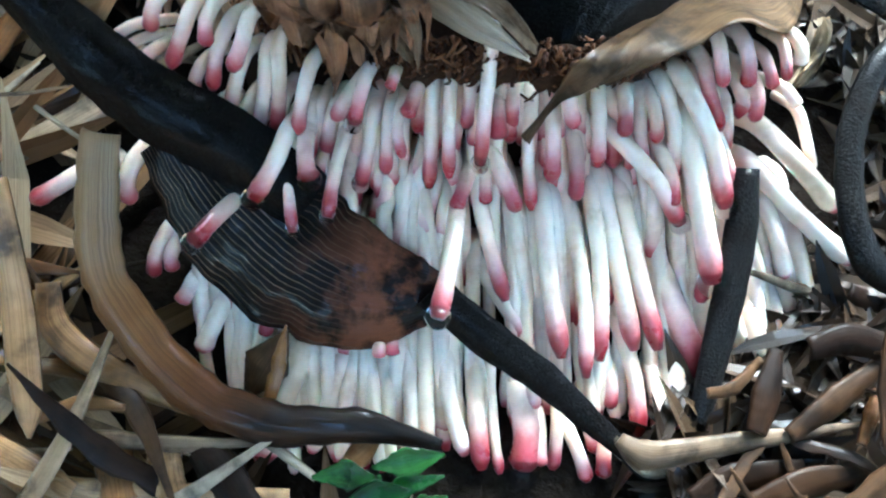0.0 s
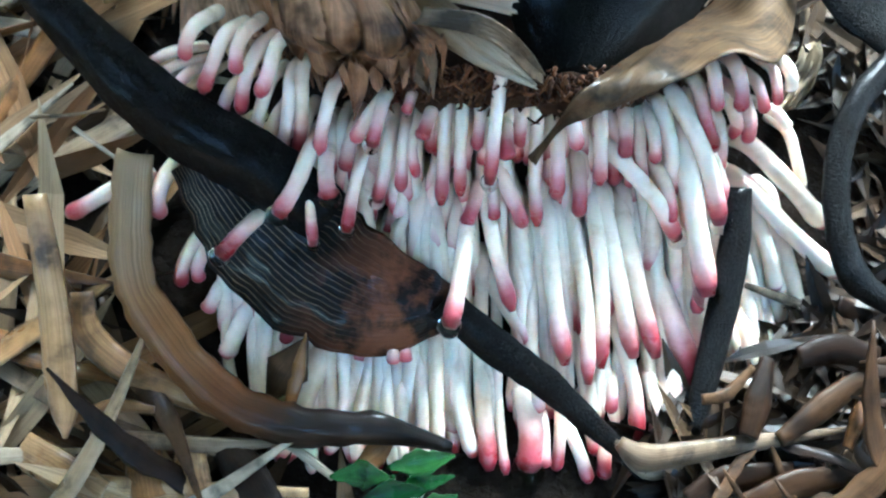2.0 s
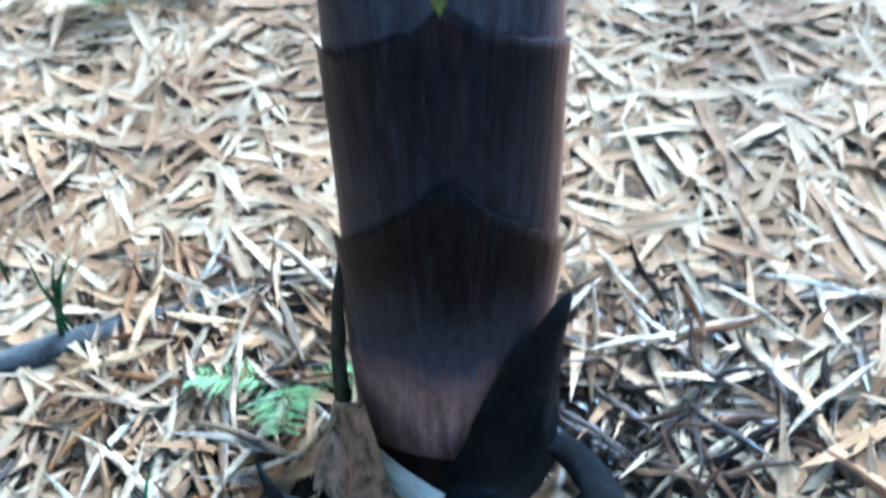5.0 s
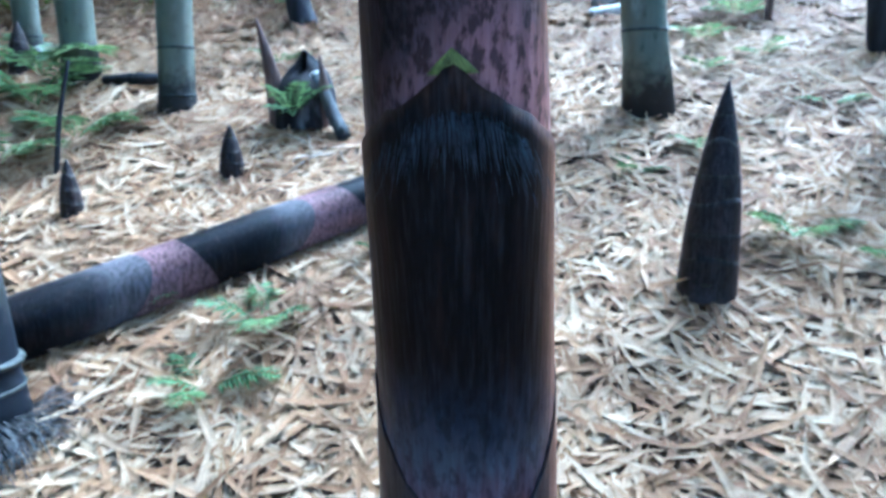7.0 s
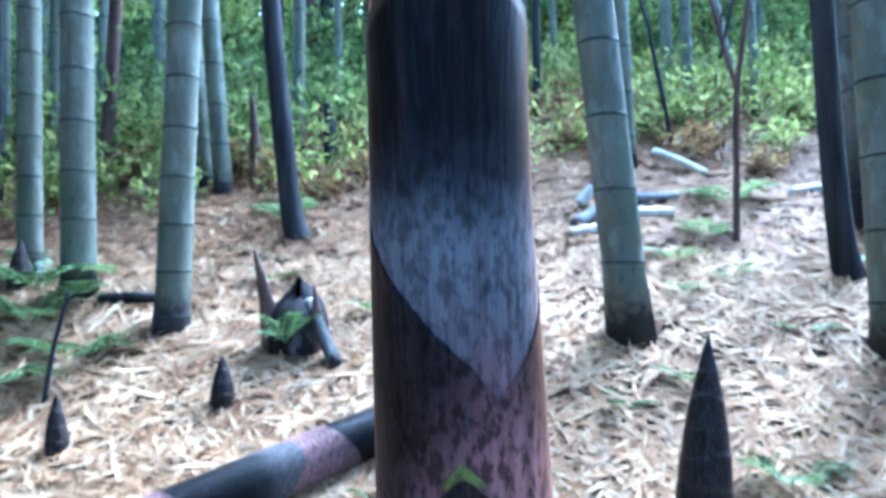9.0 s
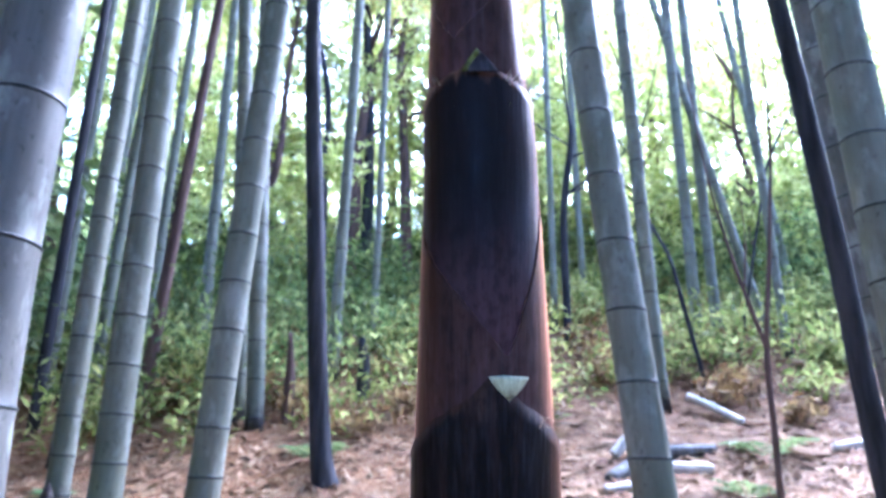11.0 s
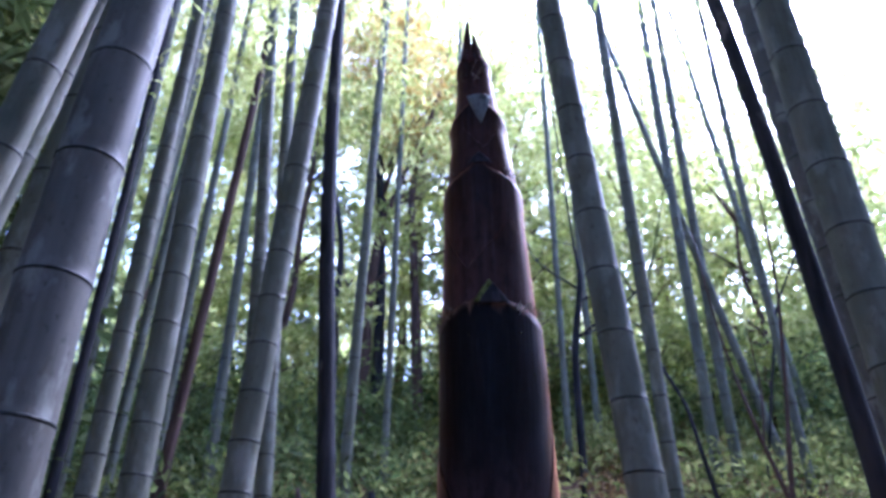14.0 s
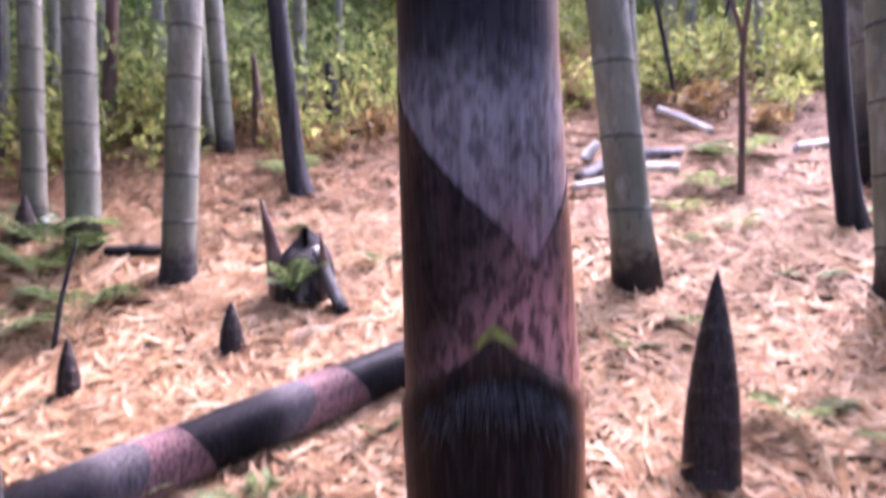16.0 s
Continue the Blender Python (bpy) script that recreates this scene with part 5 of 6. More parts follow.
while count < 300:
    x, y = lr.uniform(-0.34, 0.36), lr.uniform(-0.38, 0.14)
    if ((x - 0.005) / 0.138) ** 2 + ((y + 0.105) / 0.125) ** 2 < 1 or x * x + y * y < 0.013:
        continue
    if -0.07 < x < 0.085 and y < -0.185 or x > 0 and ((x - 0.02) / 0.165) ** 2 + ((y + 0.12) / 0.115) ** 2 < 1:
        continue
    k = int(lr.integers(0, 7))
    if x > 0.04 and y < 0.05 and lr.random() < (0.98 if x < 0.22 else 0.8):
        k = 3
    z = float(ground_height(x, y)) + 0.010 + 0.02 * lr.random()
    ob = new("dry_leaf", shapes[k])
    ob.matrix_basis = pose(x, y, z, SLOPE, 0, 0) @ pose(0, 0, 0, lr.normal(0, 10), lr.normal(0, 9), lr.uniform(0, 360))
    tagged(ob, WORDS[k], "dry leaf", "dry leaves at the foot")
    count += 1


shards = np.random.default_rng(52)
for i in range(34):
    x, y = shards.uniform(0.075, 0.20), shards.uniform(-0.26, -0.10)
    if ((x - 0.015) / 0.145) ** 2 + ((y + 0.115) / 0.10) ** 2 < 1:
        continue
    ob = new("husk_shred", shapes[3])
    ob.matrix_basis = pose(x, y, float(ground_height(x, y)) + 0.004 + 0.012 * shards.random(), SLOPE, 0, 0) @ pose(0, 0, 0, shards.normal(0, 14), shards.normal(0, 12), shards.uniform(0, 360)) @ Matrix.Scale(shards.uniform(0.5, 0.85), 4)
    tagged(ob, "wet brown husk shred on dark soil beside the roots", "husk", "husk shreds")


# ---- culms and trunks ----
def culm(x, y, lean, r, height, label, first=0.13, step=0.15, sides=20, rings=True, mat=CULM, lean_y=0.0, grow=1.035, bend=None):
    z = float(ground_height(x, y)) - 0.04
    g = np.random.default_rng(int(abs(x * 977 + y * 311) * 10))
    hs, nodes, h = [0.0], [], first
    while h < height:
        nodes.append(h)
        hs += [h - 0.03, h - 0.004, h, h + 0.006, h + 0.03]
        h += step
        step = min(step * grow, 0.34)
    hs.append(height)
    hs = np.array(sorted(hs))
    taper = 1 - 0.55 * (hs / max(height, 7)) ** 1.2
    rad = r * taper
    for nd in nodes:
        rad = rad + r * (0.032 * np.exp(-((hs - nd) / 0.008) ** 2) - 0.02 * np.exp(-((hs - nd - 0.006) / 0.006) ** 2))
    rad = rad * (1 + 0.22 * np.exp(-hs / 0.05))
    bend = g.normal(0, 0.010) if bend is None else bend
    over = np.maximum(hs - 1, 0)
    arc = np.where(over < 1.2, over**1.5, 1.2**1.5 + 1.5 * 1.2**0.5 * (over - 1.2))
    path = np.stack([lean * hs + bend * arc * 0.3, lean_y * hs, hs], -1)
    ob = new("bamboo_culm", tube("bamboo_culm", path, rad, mat, sides, metres=True))
    ob.location = (x, y, z)
    tagged(ob, label, "bamboo", "bamboo culms")
    if rings:
        for nd in nodes:
            i = int(np.argmin(abs(hs - nd)))
            p = np.array([path[i] - (0, 0, 0.0045), path[i] + (0, 0, 0.0), path[i] + (0, 0, 0.0035)])
            me = tube("node_ring", p - path[i], [rad[i] * 1.004, rad[i] * 1.03, rad[i] * 1.004], RING, sides)
            o = part("node_ring", me, ob)
            o.location = path[i]
    return ob


GREY = "pale waxy bamboo culm with dark node rings"
culm(-1.10, 1.69, 0.043, 0.057, 9, GREY + " and dark foot", 0.077, 0.150, grow=1.033)
culm(-1.57, 1.92, -0.017, 0.062, 9, GREY + " and a dark foot", 0.15, 0.172, grow=1.045)
culm(-1.87, 2.07, -0.017, 0.047, 9, GREY)
culm(-1.44, 2.96, -0.074, 0.047, 9, GREY + ", leaning a little", 0.1, 0.2)
culm(-1.58, 3.04, -0.081, 0.050, 9, GREY + ", leaning a little", 0.1, 0.2)
culm(-2.52, 4.42, -0.022, 0.046, 10, GREY, 0.2, 0.24)
culm(-2.72, 3.99, 0.0, 0.036, 10, GREY, 0.2, 0.24)
culm(-2.92, 3.31, -0.017, 0.040, 10, GREY, 0.2, 0.22)
culm(-2.74, 3.50, 0.008, 0.036, 10, GREY, 0.2, 0.22)
culm(-2.18, 2.49, 0.0, 0.045, 10, GREY, 0.2, 0.22)
culm(-1.30, 3.80, 0.009, 0.040, 10, GREY, 0.2, 0.24)
culm(-1.22, 4.54, 0.001, 0.029, 10, "slender pale bamboo culm farther up the slope", 0.2, 0.26)
culm(0.39, 1.58, -0.087, 0.064, 9, GREY + " and blackened foot", 0.258, 0.218, grow=1.018)
culm(0.66, 3.27, -0.026, 0.042, 10, GREY, 0.2, 0.24)
culm(1.12, 4.46, 0.003, 0.042, 10, GREY, 0.2, 0.26)
culm(1.29, 4.61, -0.001, 0.040, 10, GREY, 0.2, 0.26)
culm(1.64, 4.54, -0.208, 0.032, 10, "slender pale bamboo culm leaning across", 0.2, 0.26)
culm(1.62, 4.20, -0.013, 0.030, 10, "slender pale bamboo culm farther up the slope", 0.2, 0.26)
culm(2.52, 4.64, -0.050, 0.036, 10, GREY, 0.2, 0.26)
culm(1.47, 2.40, -0.06, 0.066, 10, "thick grey bamboo culm with a black foot", 0.2, 0.2, mat=CULM_DARK)
culm(1.116, 1.498, -0.028, 0.078, 10, "thick grey bamboo culm beside a dark trunk", 0.18, 0.2, mat=CULM)
rooted = culm(-0.875, 0.45, -0.079, 0.080, 9, "thick grey bamboo culm with a dark rooting foot", 0.13, 0.301, grow=1.0, mat=CULM_DARK, bend=0.19)
culm(-1.44, 0.47, 0.094, 0.050, 9, GREY + ", leaning", 0.2, 0.2)
culm(-1.86, 0.88, 0.124, 0.045, 9, "dull grey bamboo culm, leaning", 0.2, 0.3)
culm(-1.45, 0.72, 0.069, 0.048, 9, GREY + ", leaning", 0.2, 0.2)
culm(0.15, 5.2, 0.0, 0.030, 11, "slender pale bamboo culm farther up the slope", 0.2, 0.3, rings=False)
culm(0.45, 6.0, -0.02, 0.034, 11, "slender pale bamboo culm farther up the slope", 0.2, 0.3, rings=False)
culm(-0.95, 6.2, 0.01, 0.034, 11, "slender pale bamboo culm farther up the slope", 0.2, 0.3, rings=False)
culm(2.2, 5.6, -0.1, 0.034, 11, "slender pale bamboo culm farther up the slope", 0.2, 0.3, rings=False)
culm(-3.6, 4.6, 0.02, 0.045, 11, GREY, 0.2, 0.3, rings=False)


def trunk(name, x, y, pts, radii, mat, label, category, limbs=(), twigs=0):
    """A bare stem through the given points above its foot, with limbs."""
    z = float(ground_height(x, y)) - 0.03
    ob = empty(name, pose(x, y, z), label, category)
    part("stem", tube("stem", spline(pts, 28), spread(radii, 28), mat, 14), ob)
    for lp, lr_ in limbs:
        part("limb", tube("limb", spline(lp, 14), spread(lr_, 14), mat, 8), ob)
    g = np.random.default_rng(int(abs(x * 613 + y * 97) * 10))
    line = spline(pts, 28)
    for _ in range(twigs):
        i = int(g.integers(9, 25))
        a, side, ln = line[i], g.choice((-1, 1)), g.uniform(0.35, 1.1)
        tip = a + np.array([side * g.uniform(0.5, 0.9), g.normal(0, 0.3), g.uniform(0.5, 1.0)]) * ln
        mid = (a + tip) / 2 + np.array([side * 0.10, 0, -0.08]) * ln + g.normal(0, 0.03, 3)
        r0 = spread(radii, 28)[i] * 0.45
        part("limb", tube("limb", spline([a, mid, tip], 10), np.linspace(r0, 0.003, 11), mat, 6), ob)
        fork = mid + np.array([-side * g.uniform(0.1, 0.4), g.normal(0, 0.2), g.uniform(0.5, 0.9)]) * ln * 0.6
        part("limb", tube("limb", spline([mid, (mid + fork) / 2 + g.normal(0, 0.02, 3), fork], 8), np.linspace(r0 * 0.5, 0.002, 9), mat, 5), ob)
    return ob


trunk("bare_tree", -0.88, 2.37, ((0.02, 0, 0), (-0.03, 0, 0.25), (-0.12, 0, 1.2), (-0.22, 0, 2.4), (-0.30, 0, 4.5), (-0.36, 0, 8)), (0.062, 0.045, 0.042, 0.040, 0.036, 0.02), BARK_DARK, "thin dark trunk with peeling bark", "tree", ((((-0.06, 0, 0.55), (-0.12, 0.02, 0.9), (-0.13, 0.05, 1.4)), (0.016, 0.014, 0.006)),))
trunk("bare_tree", -2.25, 3.24, ((0, 0, 0), (0.04, 0, 0.8), (0.1, 0, 2), (0.18, 0, 4), (0.2, 0, 8)), (0.045, 0.036, 0.033, 0.028, 0.015), BARK_BROWN, "thin reddish-brown trunk among the culms", "tree")
trunk("bare_tree", 1.19, 1.98, ((0.005, 0, 0), (-0.02, 0, 0.14), (-0.045, 0, 0.5), (-0.07, 0, 1.2), (-0.165, 0, 2.6), (-0.34, 0, 4.5), (-0.7, 0, 8)), (0.058, 0.044, 0.040, 0.039, 0.037, 0.034, 0.02), BARK_DARK, "smooth dark trunk with a flared foot", "tree")
trunk("sapling", 0.90, 2.26, ((0, 0, 0), (0.01, 0, 0.35), (0.02, 0, 0.62), (0.09, 0, 1.1), (0.15, 0, 1.6), (0.2, 0.1, 2.3)), (0.014, 0.012, 0.011, 0.008, 0.006, 0.002), BARK_BROWN, "thin bare forked brown sapling", "sapling", ((((0.02, 0, 0.62), (-0.06, 0, 0.95), (-0.13, 0, 1.35), (-0.16, 0.05, 1.9)), (0.010, 0.008, 0.005, 0.002)), (((-0.04, 0, 0.85), (0.0, 0.03, 1.1), (0.0, 0.05, 1.4)), (0.006, 0.004, 0.002))))
trunk("sapling", 0.97, 3.60, ((0.00, 0, 0.00), (-0.10, 0, 0.57), (-0.15, 0, 0.84), (-0.26, 0, 1.11), (-0.30, 0, 1.49), (-0.22, 0, 1.81), (0.19, 0, 3.36)), (0.013, 0.013, 0.011, 0.009, 0.007, 0.004, 0.002), BARK_DARK, "thin dark leaning sapling among the culms", "sapling")
trunk("bare_tree", 0.23, 4.60, ((0.00, 0, 0.00), (0.00, 0, 0.61), (0.01, 0, 1.17), (0.09, 0, 1.74), (0.06, 0, 2.15), (-0.04, 0, 3.75)), (0.03, 0.03, 0.028, 0.024, 0.01, 0.005), BARK_DARK, "thin crooked dark stem behind the shoot", "tree", twigs=5)
trunk("sapling", 1.37, 4.40, ((0.00, 0, 0.00), (0.26, 0, 1.07), (0.36, 0, 1.43), (0.56, 0, 1.82), (0.67, 0, 2.07), (1.32, 0, 3.53)), (0.010, 0.010, 0.009, 0.007, 0.004, 0.002), BARK_DARK, "thin bent dark sapling on the slope", "sapling")
trunk("bare_tree", -2.65, 2.90, ((0.00, 0, 0.00), (-0.02, 0, 0.97), (-0.04, 0, 1.83), (-0.06, 0, 2.65), (-0.08, 0, 3.70), (-0.10, 0, 5.30)), (0.032, 0.032, 0.03, 0.028, 0.024, 0.012), BARK_DARK, "dark leaning trunk between the culms", "tree")
trunk("bare_tree", -2.81, 3.30, ((0.00, 0, 0.00), (0.08, 0, 0.98), (0.10, 0, 1.29), (0.05, 0, 2.91), (-0.02, 0, 4.24), (-0.10, 0, 5.84)), (0.03, 0.03, 0.028, 0.026, 0.022, 0.011), BARK_DARK, "dark leaning trunk between the culms", "tree")
trunk("bare_tree", -1.96, 6.40, ((0.00, 0, 0.00), (0.01, 0, 1.14), (0.02, 0, 1.82), (0.11, 0, 2.71), (0.27, 0, 3.18), (0.78, 0, 4.70)), (0.075, 0.075, 0.06, 0.048, 0.03, 0.015), BARK_BROWN, "reddish-brown trunk up the slope", "tree", twigs=9)
trunk("bare_tree", -1.39, 6.80, ((0.00, 0, 0.00), (-0.08, 0, 1.36), (-0.14, 0, 2.33), (-0.19, 0, 3.25), (0.01, 0, 4.34), (0.30, 0, 5.91)), (0.06, 0.06, 0.052, 0.045, 0.03, 0.015), BARK_BROWN, "forked brown trunk up the slope", "tree", twigs=9)
trunk("bare_tree", -2.04, 5.80, ((0.00, 0, 0.00), (-0.07, 0, 1.69), (-0.10, 0, 2.50), (-0.29, 0, 3.35), (-0.45, 0, 3.95), (-0.87, 0, 5.49)), (0.035, 0.035, 0.03, 0.024, 0.012, 0.006), BARK_DARK, "thin dark branching stem up the slope", "tree", twigs=8)
trunk("dead_stump", -1.31, 3.06, ((0, 0, 0), (0, 0, 0.25), (-0.02, 0, 0.52)), (0.032, 0.030, 0.012), BARK_BROWN, "narrow broken dead stem", "stump")
trunk("dead_stump", -1.02, 3.5, ((0, 0, 0), (0, 0, 0.25), (-0.02, 0, 0.40)), (0.042, 0.036, 0.020), BARK_DARK, "short dark dead stem", "stump")


# ---- small shoots ----
def small_shoot(x, y, r, height, label, rows=6, lean=0.0):
    z = float(ground_height(x, y)) - 0.015
    top = empty("bamboo_shoot", pose(x, y, z), label, "bamboo shoot", "bamboo shoots")
    g = np.random.default_rng(int(abs(x) * 1000))
    for k in range(rows):
        a, b = k / (rows + 0.6), min((k + 1.35) / (rows + 0.6), 1.0)
        n, m = 28, 8
        th = np.linspace(0, 2 * np.pi, n, endpoint=False)
        sh = np.linspace(0, 1, m + 1)
        turn = np.pi * k + g.normal(0, 0.3) - np.pi / 2
        rise = 0.035 * height * np.maximum(np.cos(th - turn), 0) ** 3
        h = (a + (b - a) * sh)[:, None] * height + (sh**2)[:, None] * rise
        prof = r * np.maximum(1 - (h / height) ** 2.3, 0.05) * (1.0 + 0.10 * np.exp(-h / (0.05 * height)))
        prof = prof * (1.0 - 0.02 * k / rows + 0.022 * sh[:, None] ** 3)
        pts = np.stack([prof * np.cos(th) + lean * h, prof * np.sin(th), h], -1)
        faces = [(i * n + j, i * n + (j + 1) % n, (i + 1) * n + (j + 1) % n, (i + 1) * n + j) for i in range(m) for j in range(n)]
        faces.append(tuple(range(m * n, (m + 1) * n)))
        part("husk", mesh_of("husk", pts.reshape(-1, 3), faces, SHEATH_SMALL, np.repeat(sh, n), np.zeros(n * (m + 1))), top)
        if k == rows - 2:
            t0 = pts[-1][int(np.argmax(np.cos(th - turn)))]
            part("husk_blade", ribbon("husk_blade", [t0, t0 + np.array((np.cos(turn) * 0.1, np.sin(turn) * 0.1, 0.2)) * r, t0 + np.array((np.cos(turn) * 0.5, np.sin(turn) * 0.3, 0.4)) * r], (r * 0.25, r * 0.18, 0.001), BLADE_DULL, (np.cos(turn), np.sin(turn), 0.1), 0.3, 0.0008, 6, 4), top)
    return top


small_shoot(0.400, 0.845, 0.056, 0.425, "knee-high dark brown bamboo shoot, pointed, in the litter", 7, 0.05)
small_shoot(-0.752, 1.282, 0.034, 0.15, "short dark conical bamboo shoot", 4)
small_shoot(-1.104, 1.097, 0.030, 0.165, "short dark conical bamboo shoot", 4, -0.03)
small_shoot(-1.85, 1.98, 0.045, 0.20, "dark conical bamboo shoot before a pale culm", 5)


# ---- felled shoot, stumps and branches ----
def felled_shoot():
    start, d = np.array([-1.02, 0.575, 0.272]), unit(np.array([0.779, 0.575, 0.262]))
    top = empty("felled_shoot", pose(*start), "felled bamboo shoot lying on the litter, black and mauve husks", "bamboo shoot")
    up = unit(np.array([0, 0, 1.0]) - d * d[2])
    sd = np.cross(d, up)
    cuts = (0.0, 0.30, 0.46, 0.66, 0.83, 1.04)
    for k in range(5):
        n, m = 32, 12
        th = np.linspace(0, 2 * np.pi, n, endpoint=False)
        sh = np.linspace(0, 1, m + 1)
        skew = 0.075 * np.cos(th - 0.9)
        lo = cuts[k] - 0.05 + 0 * th
        hi = cuts[k + 1] + (skew if k % 2 == 0 else -0.03 * np.cos(th + 0.8))
        s = lo + sh[:, None] * (hi - lo)
        r = (0.071 - 0.014 * s) * (1 + 0.018 * sh[:, None] ** 2)
        p = s[..., None] * d + r[..., None] * (np.cos(th)[None, :, None] * up + np.sin(th)[None, :, None] * sd)
        faces = [(i * n + j, i * n + (j + 1) % n, (i + 1) * n + (j + 1) % n, (i + 1) * n + j) for i in range(m) for j in range(n)]
        if k == 4:
            faces += [tuple(range(m * n, (m + 1) * n))]
        al = np.repeat(0.86 - 0.56 * sh**2, n) if k % 2 == 0 else np.repeat(0.05 + 0.45 * sh, n)
        part("husk", mesh_of("husk", p.reshape(-1, 3), faces, SHEATH_FELLED if k % 2 == 0 else SHEATH_PINK, al, np.zeros(n * (m + 1))), top, "glossy black husk fading to slate" if k % 2 == 0 else "mauve mottled husk")


felled_shoot()


def rooting_foot(top):
    part("node_ring", tube("node_ring", [(0, 0, 0.17), (0, 0, 0.175), (0, 0, 0.18)], [0.0775, 0.0795, 0.0775], RING, 24), top)
    g = np.random.default_rng(17)
    vs, fs = [], []
    for i in range(340):
        a = g.uniform(-2.6, 0.9)
        ex = np.array([np.cos(a), np.sin(a), 0])
        p0 = ex * 0.082 + np.array([0, 0, g.uniform(0.04, 0.09)])
        q = p0 + ex * g.uniform(0.03, 0.09) + np.array([g.normal(0, 0.015), g.normal(0, 0.015), -g.uniform(0.02, 0.06)])
        q[2] = max(q[2], 0.46 * q[1] + 0.046)
        v, f, _ = tube_data(spline([p0, (p0 + q) / 2 + ex * 0.01 + (0, 0, 0.012), q], 5), np.linspace(0.0012, 0.0006, 6), 4)
        fs += [tuple(k + 24 * i for k in h) for h in f]
        vs.append(v)
    v = np.concatenate(vs)
    fringe = part("root_fringe", mesh_of("root_fringe", v, fs, FIBRE, np.zeros(len(v)), np.zeros(len(v))), top, "fringe of fine pale roots")
    tagged(fringe, kind="stuff")


rooting_foot(rooted)


def rotten_stump():
    x, y = -0.624, 1.56
    z = float(ground_height(x, y)) - 0.02
    top = empty("rotten_stump", pose(x, y, z), "black domed rotten bamboo stump with a tall splinter", "stump")
    n, m = 36, 8
    th = np.linspace(0, 2 * np.pi, n, endpoint=False)
    sh = np.linspace(0, 1, m + 1)
    g = np.random.default_rng(9)
    rim = 0.200 + 0.035 * np.cos(th - 1.5) + g.normal(0, 0.004, n)
    out = []
    for r0 in (0.086, 0.066):
        h = sh[:, None] * rim
        r = r0 * (1.05 - 0.05 * sh - 0.88 * sh**5)[:, None] * (1 + 0.05 * np.sin(4 * th))
        out.append(np.stack([r * np.cos(th), r * np.sin(th), h], -1).reshape(-1, 3))
    k = n * (m + 1)
    faces = []
    for i in range(m):
        for j in range(n):
            a = (i * n + j, i * n + (j + 1) % n, (i + 1) * n + (j + 1) % n, (i + 1) * n + j)
            faces += [a, tuple(k + q for q in a[::-1])]
    faces += [(m * n + j, m * n + (j + 1) % n, k + m * n + (j + 1) % n, k + m * n + j) for j in range(n)]
    part("stump_wall", mesh_of("stump_wall", np.concatenate(out), faces, ROTTEN), top)
    part("splinter", ribbon("splinter", mm((-84, -20, -10), (-92, -18, 120), (-116, -10, 230), (-143, 0, 325)), (0.06, 0.060, 0.034, 0.003), BARK_BROWN, (-0.3, -0.9, 0), 0.5, 0.006, 14, 6, rag=0.08, seed=4), top, "tall grey-brown splinter")
    part("splinter", ribbon("splinter", mm((60, -50, 0), (72, -52, 120), (60, -40, 215)), (0.04, 0.03, 0.004), BARK_BROWN, (0.3, -0.9, 0), 0.5, 0.006, 12, 6, rag=0.08, seed=5), top)
    cx, cy = -0.505, 1.49
    gz = float(ground_height(cx, cy))
    piece = tagged(new("cut_stem", tube("cut_stem", spline([(cx + 0.03, cy - 0.06, gz - 0.012), (cx - 0.02, cy + 0.0, gz + 0.06), (cx - 0.075, cy + 0.05, gz + 0.16)], 8), [0.020] * 9, BARK_SUNK, 14)), "grey cut stem leaning against the rotten stump", "stem")
    part("cut_end", tube("cut_end", [(cx - 0.076, cy + 0.051, gz + 0.161), (cx - 0.080, cy + 0.055, gz + 0.170)], [0.0205, 0.019], WOOD_PALE, 14), piece, "pale cut end")


rotten_stump()
rust = np.random.default_rng(61)
for i in range(26):
    x, y = -0.60 + rust.normal(0, 0.13), 1.44 + rust.normal(0, 0.07)
    if (x + 0.624) ** 2 + (y - 1.56) ** 2 < 0.011:
        continue
    ob = new("dry_leaf", shapes[(0, 1, 5)[i % 3]])
    ob.matrix_basis = pose(x, y, float(ground_height(x, y)) + 0.008 + 0.01 * rust.random(), SLOPE, 0, 0) @ pose(0, 0, 0, rust.normal(0, 9), rust.normal(0, 9), rust.uniform(0, 360)) @ Matrix.Scale(rust.uniform(0.9, 1.5), 4)
    tagged(ob, "rust-brown dry leaf beside the rotten stump", "dry leaf", "dry leaves by the stump")


def branch(pts, radii, mat, label):
    p = []
    for x, y, up in pts:
        p.append((x, y, float(ground_height(x, y)) + up))
    tagged(new("branch", tube("branch", spline(p, 20), spread(radii, 20), mat, 12)), label, "branch", "fallen branches")


branch(((-0.62, -0.05, -0.004), (-0.42, 0.035, 0.001), (-0.28, 0.09, -0.001), (-0.11, 0.155, -0.006)), (0.016, 0.018, 0.017, 0.014), BARK_SUNK, "dark grey fallen branch half sunk in dry leaves")
branch(((0.30, 2.40, 0.02), (0.50, 2.60, 0.04), (0.78, 2.72, 0.03)), (0.030, 0.035, 0.02), BARK_GREY, "grey fallen log on the slope")
branch(((0.27, 2.30, 0.02), (0.42, 2.34, 0.03)), (0.022, 0.02), WOOD_PALE, "pale short piece of wood on the litter")
branch(((0.56, 2.50, 0.03), (0.72, 2.50, 0.03)), (0.026, 0.02), WOOD_PALE, "pale short piece of wood on the litter")
branch(((0.34, 2.62, 0.03), (0.40, 2.64, 0.10)), (0.028, 0.02), WOOD_PALE, "pale short piece of wood on the litter")
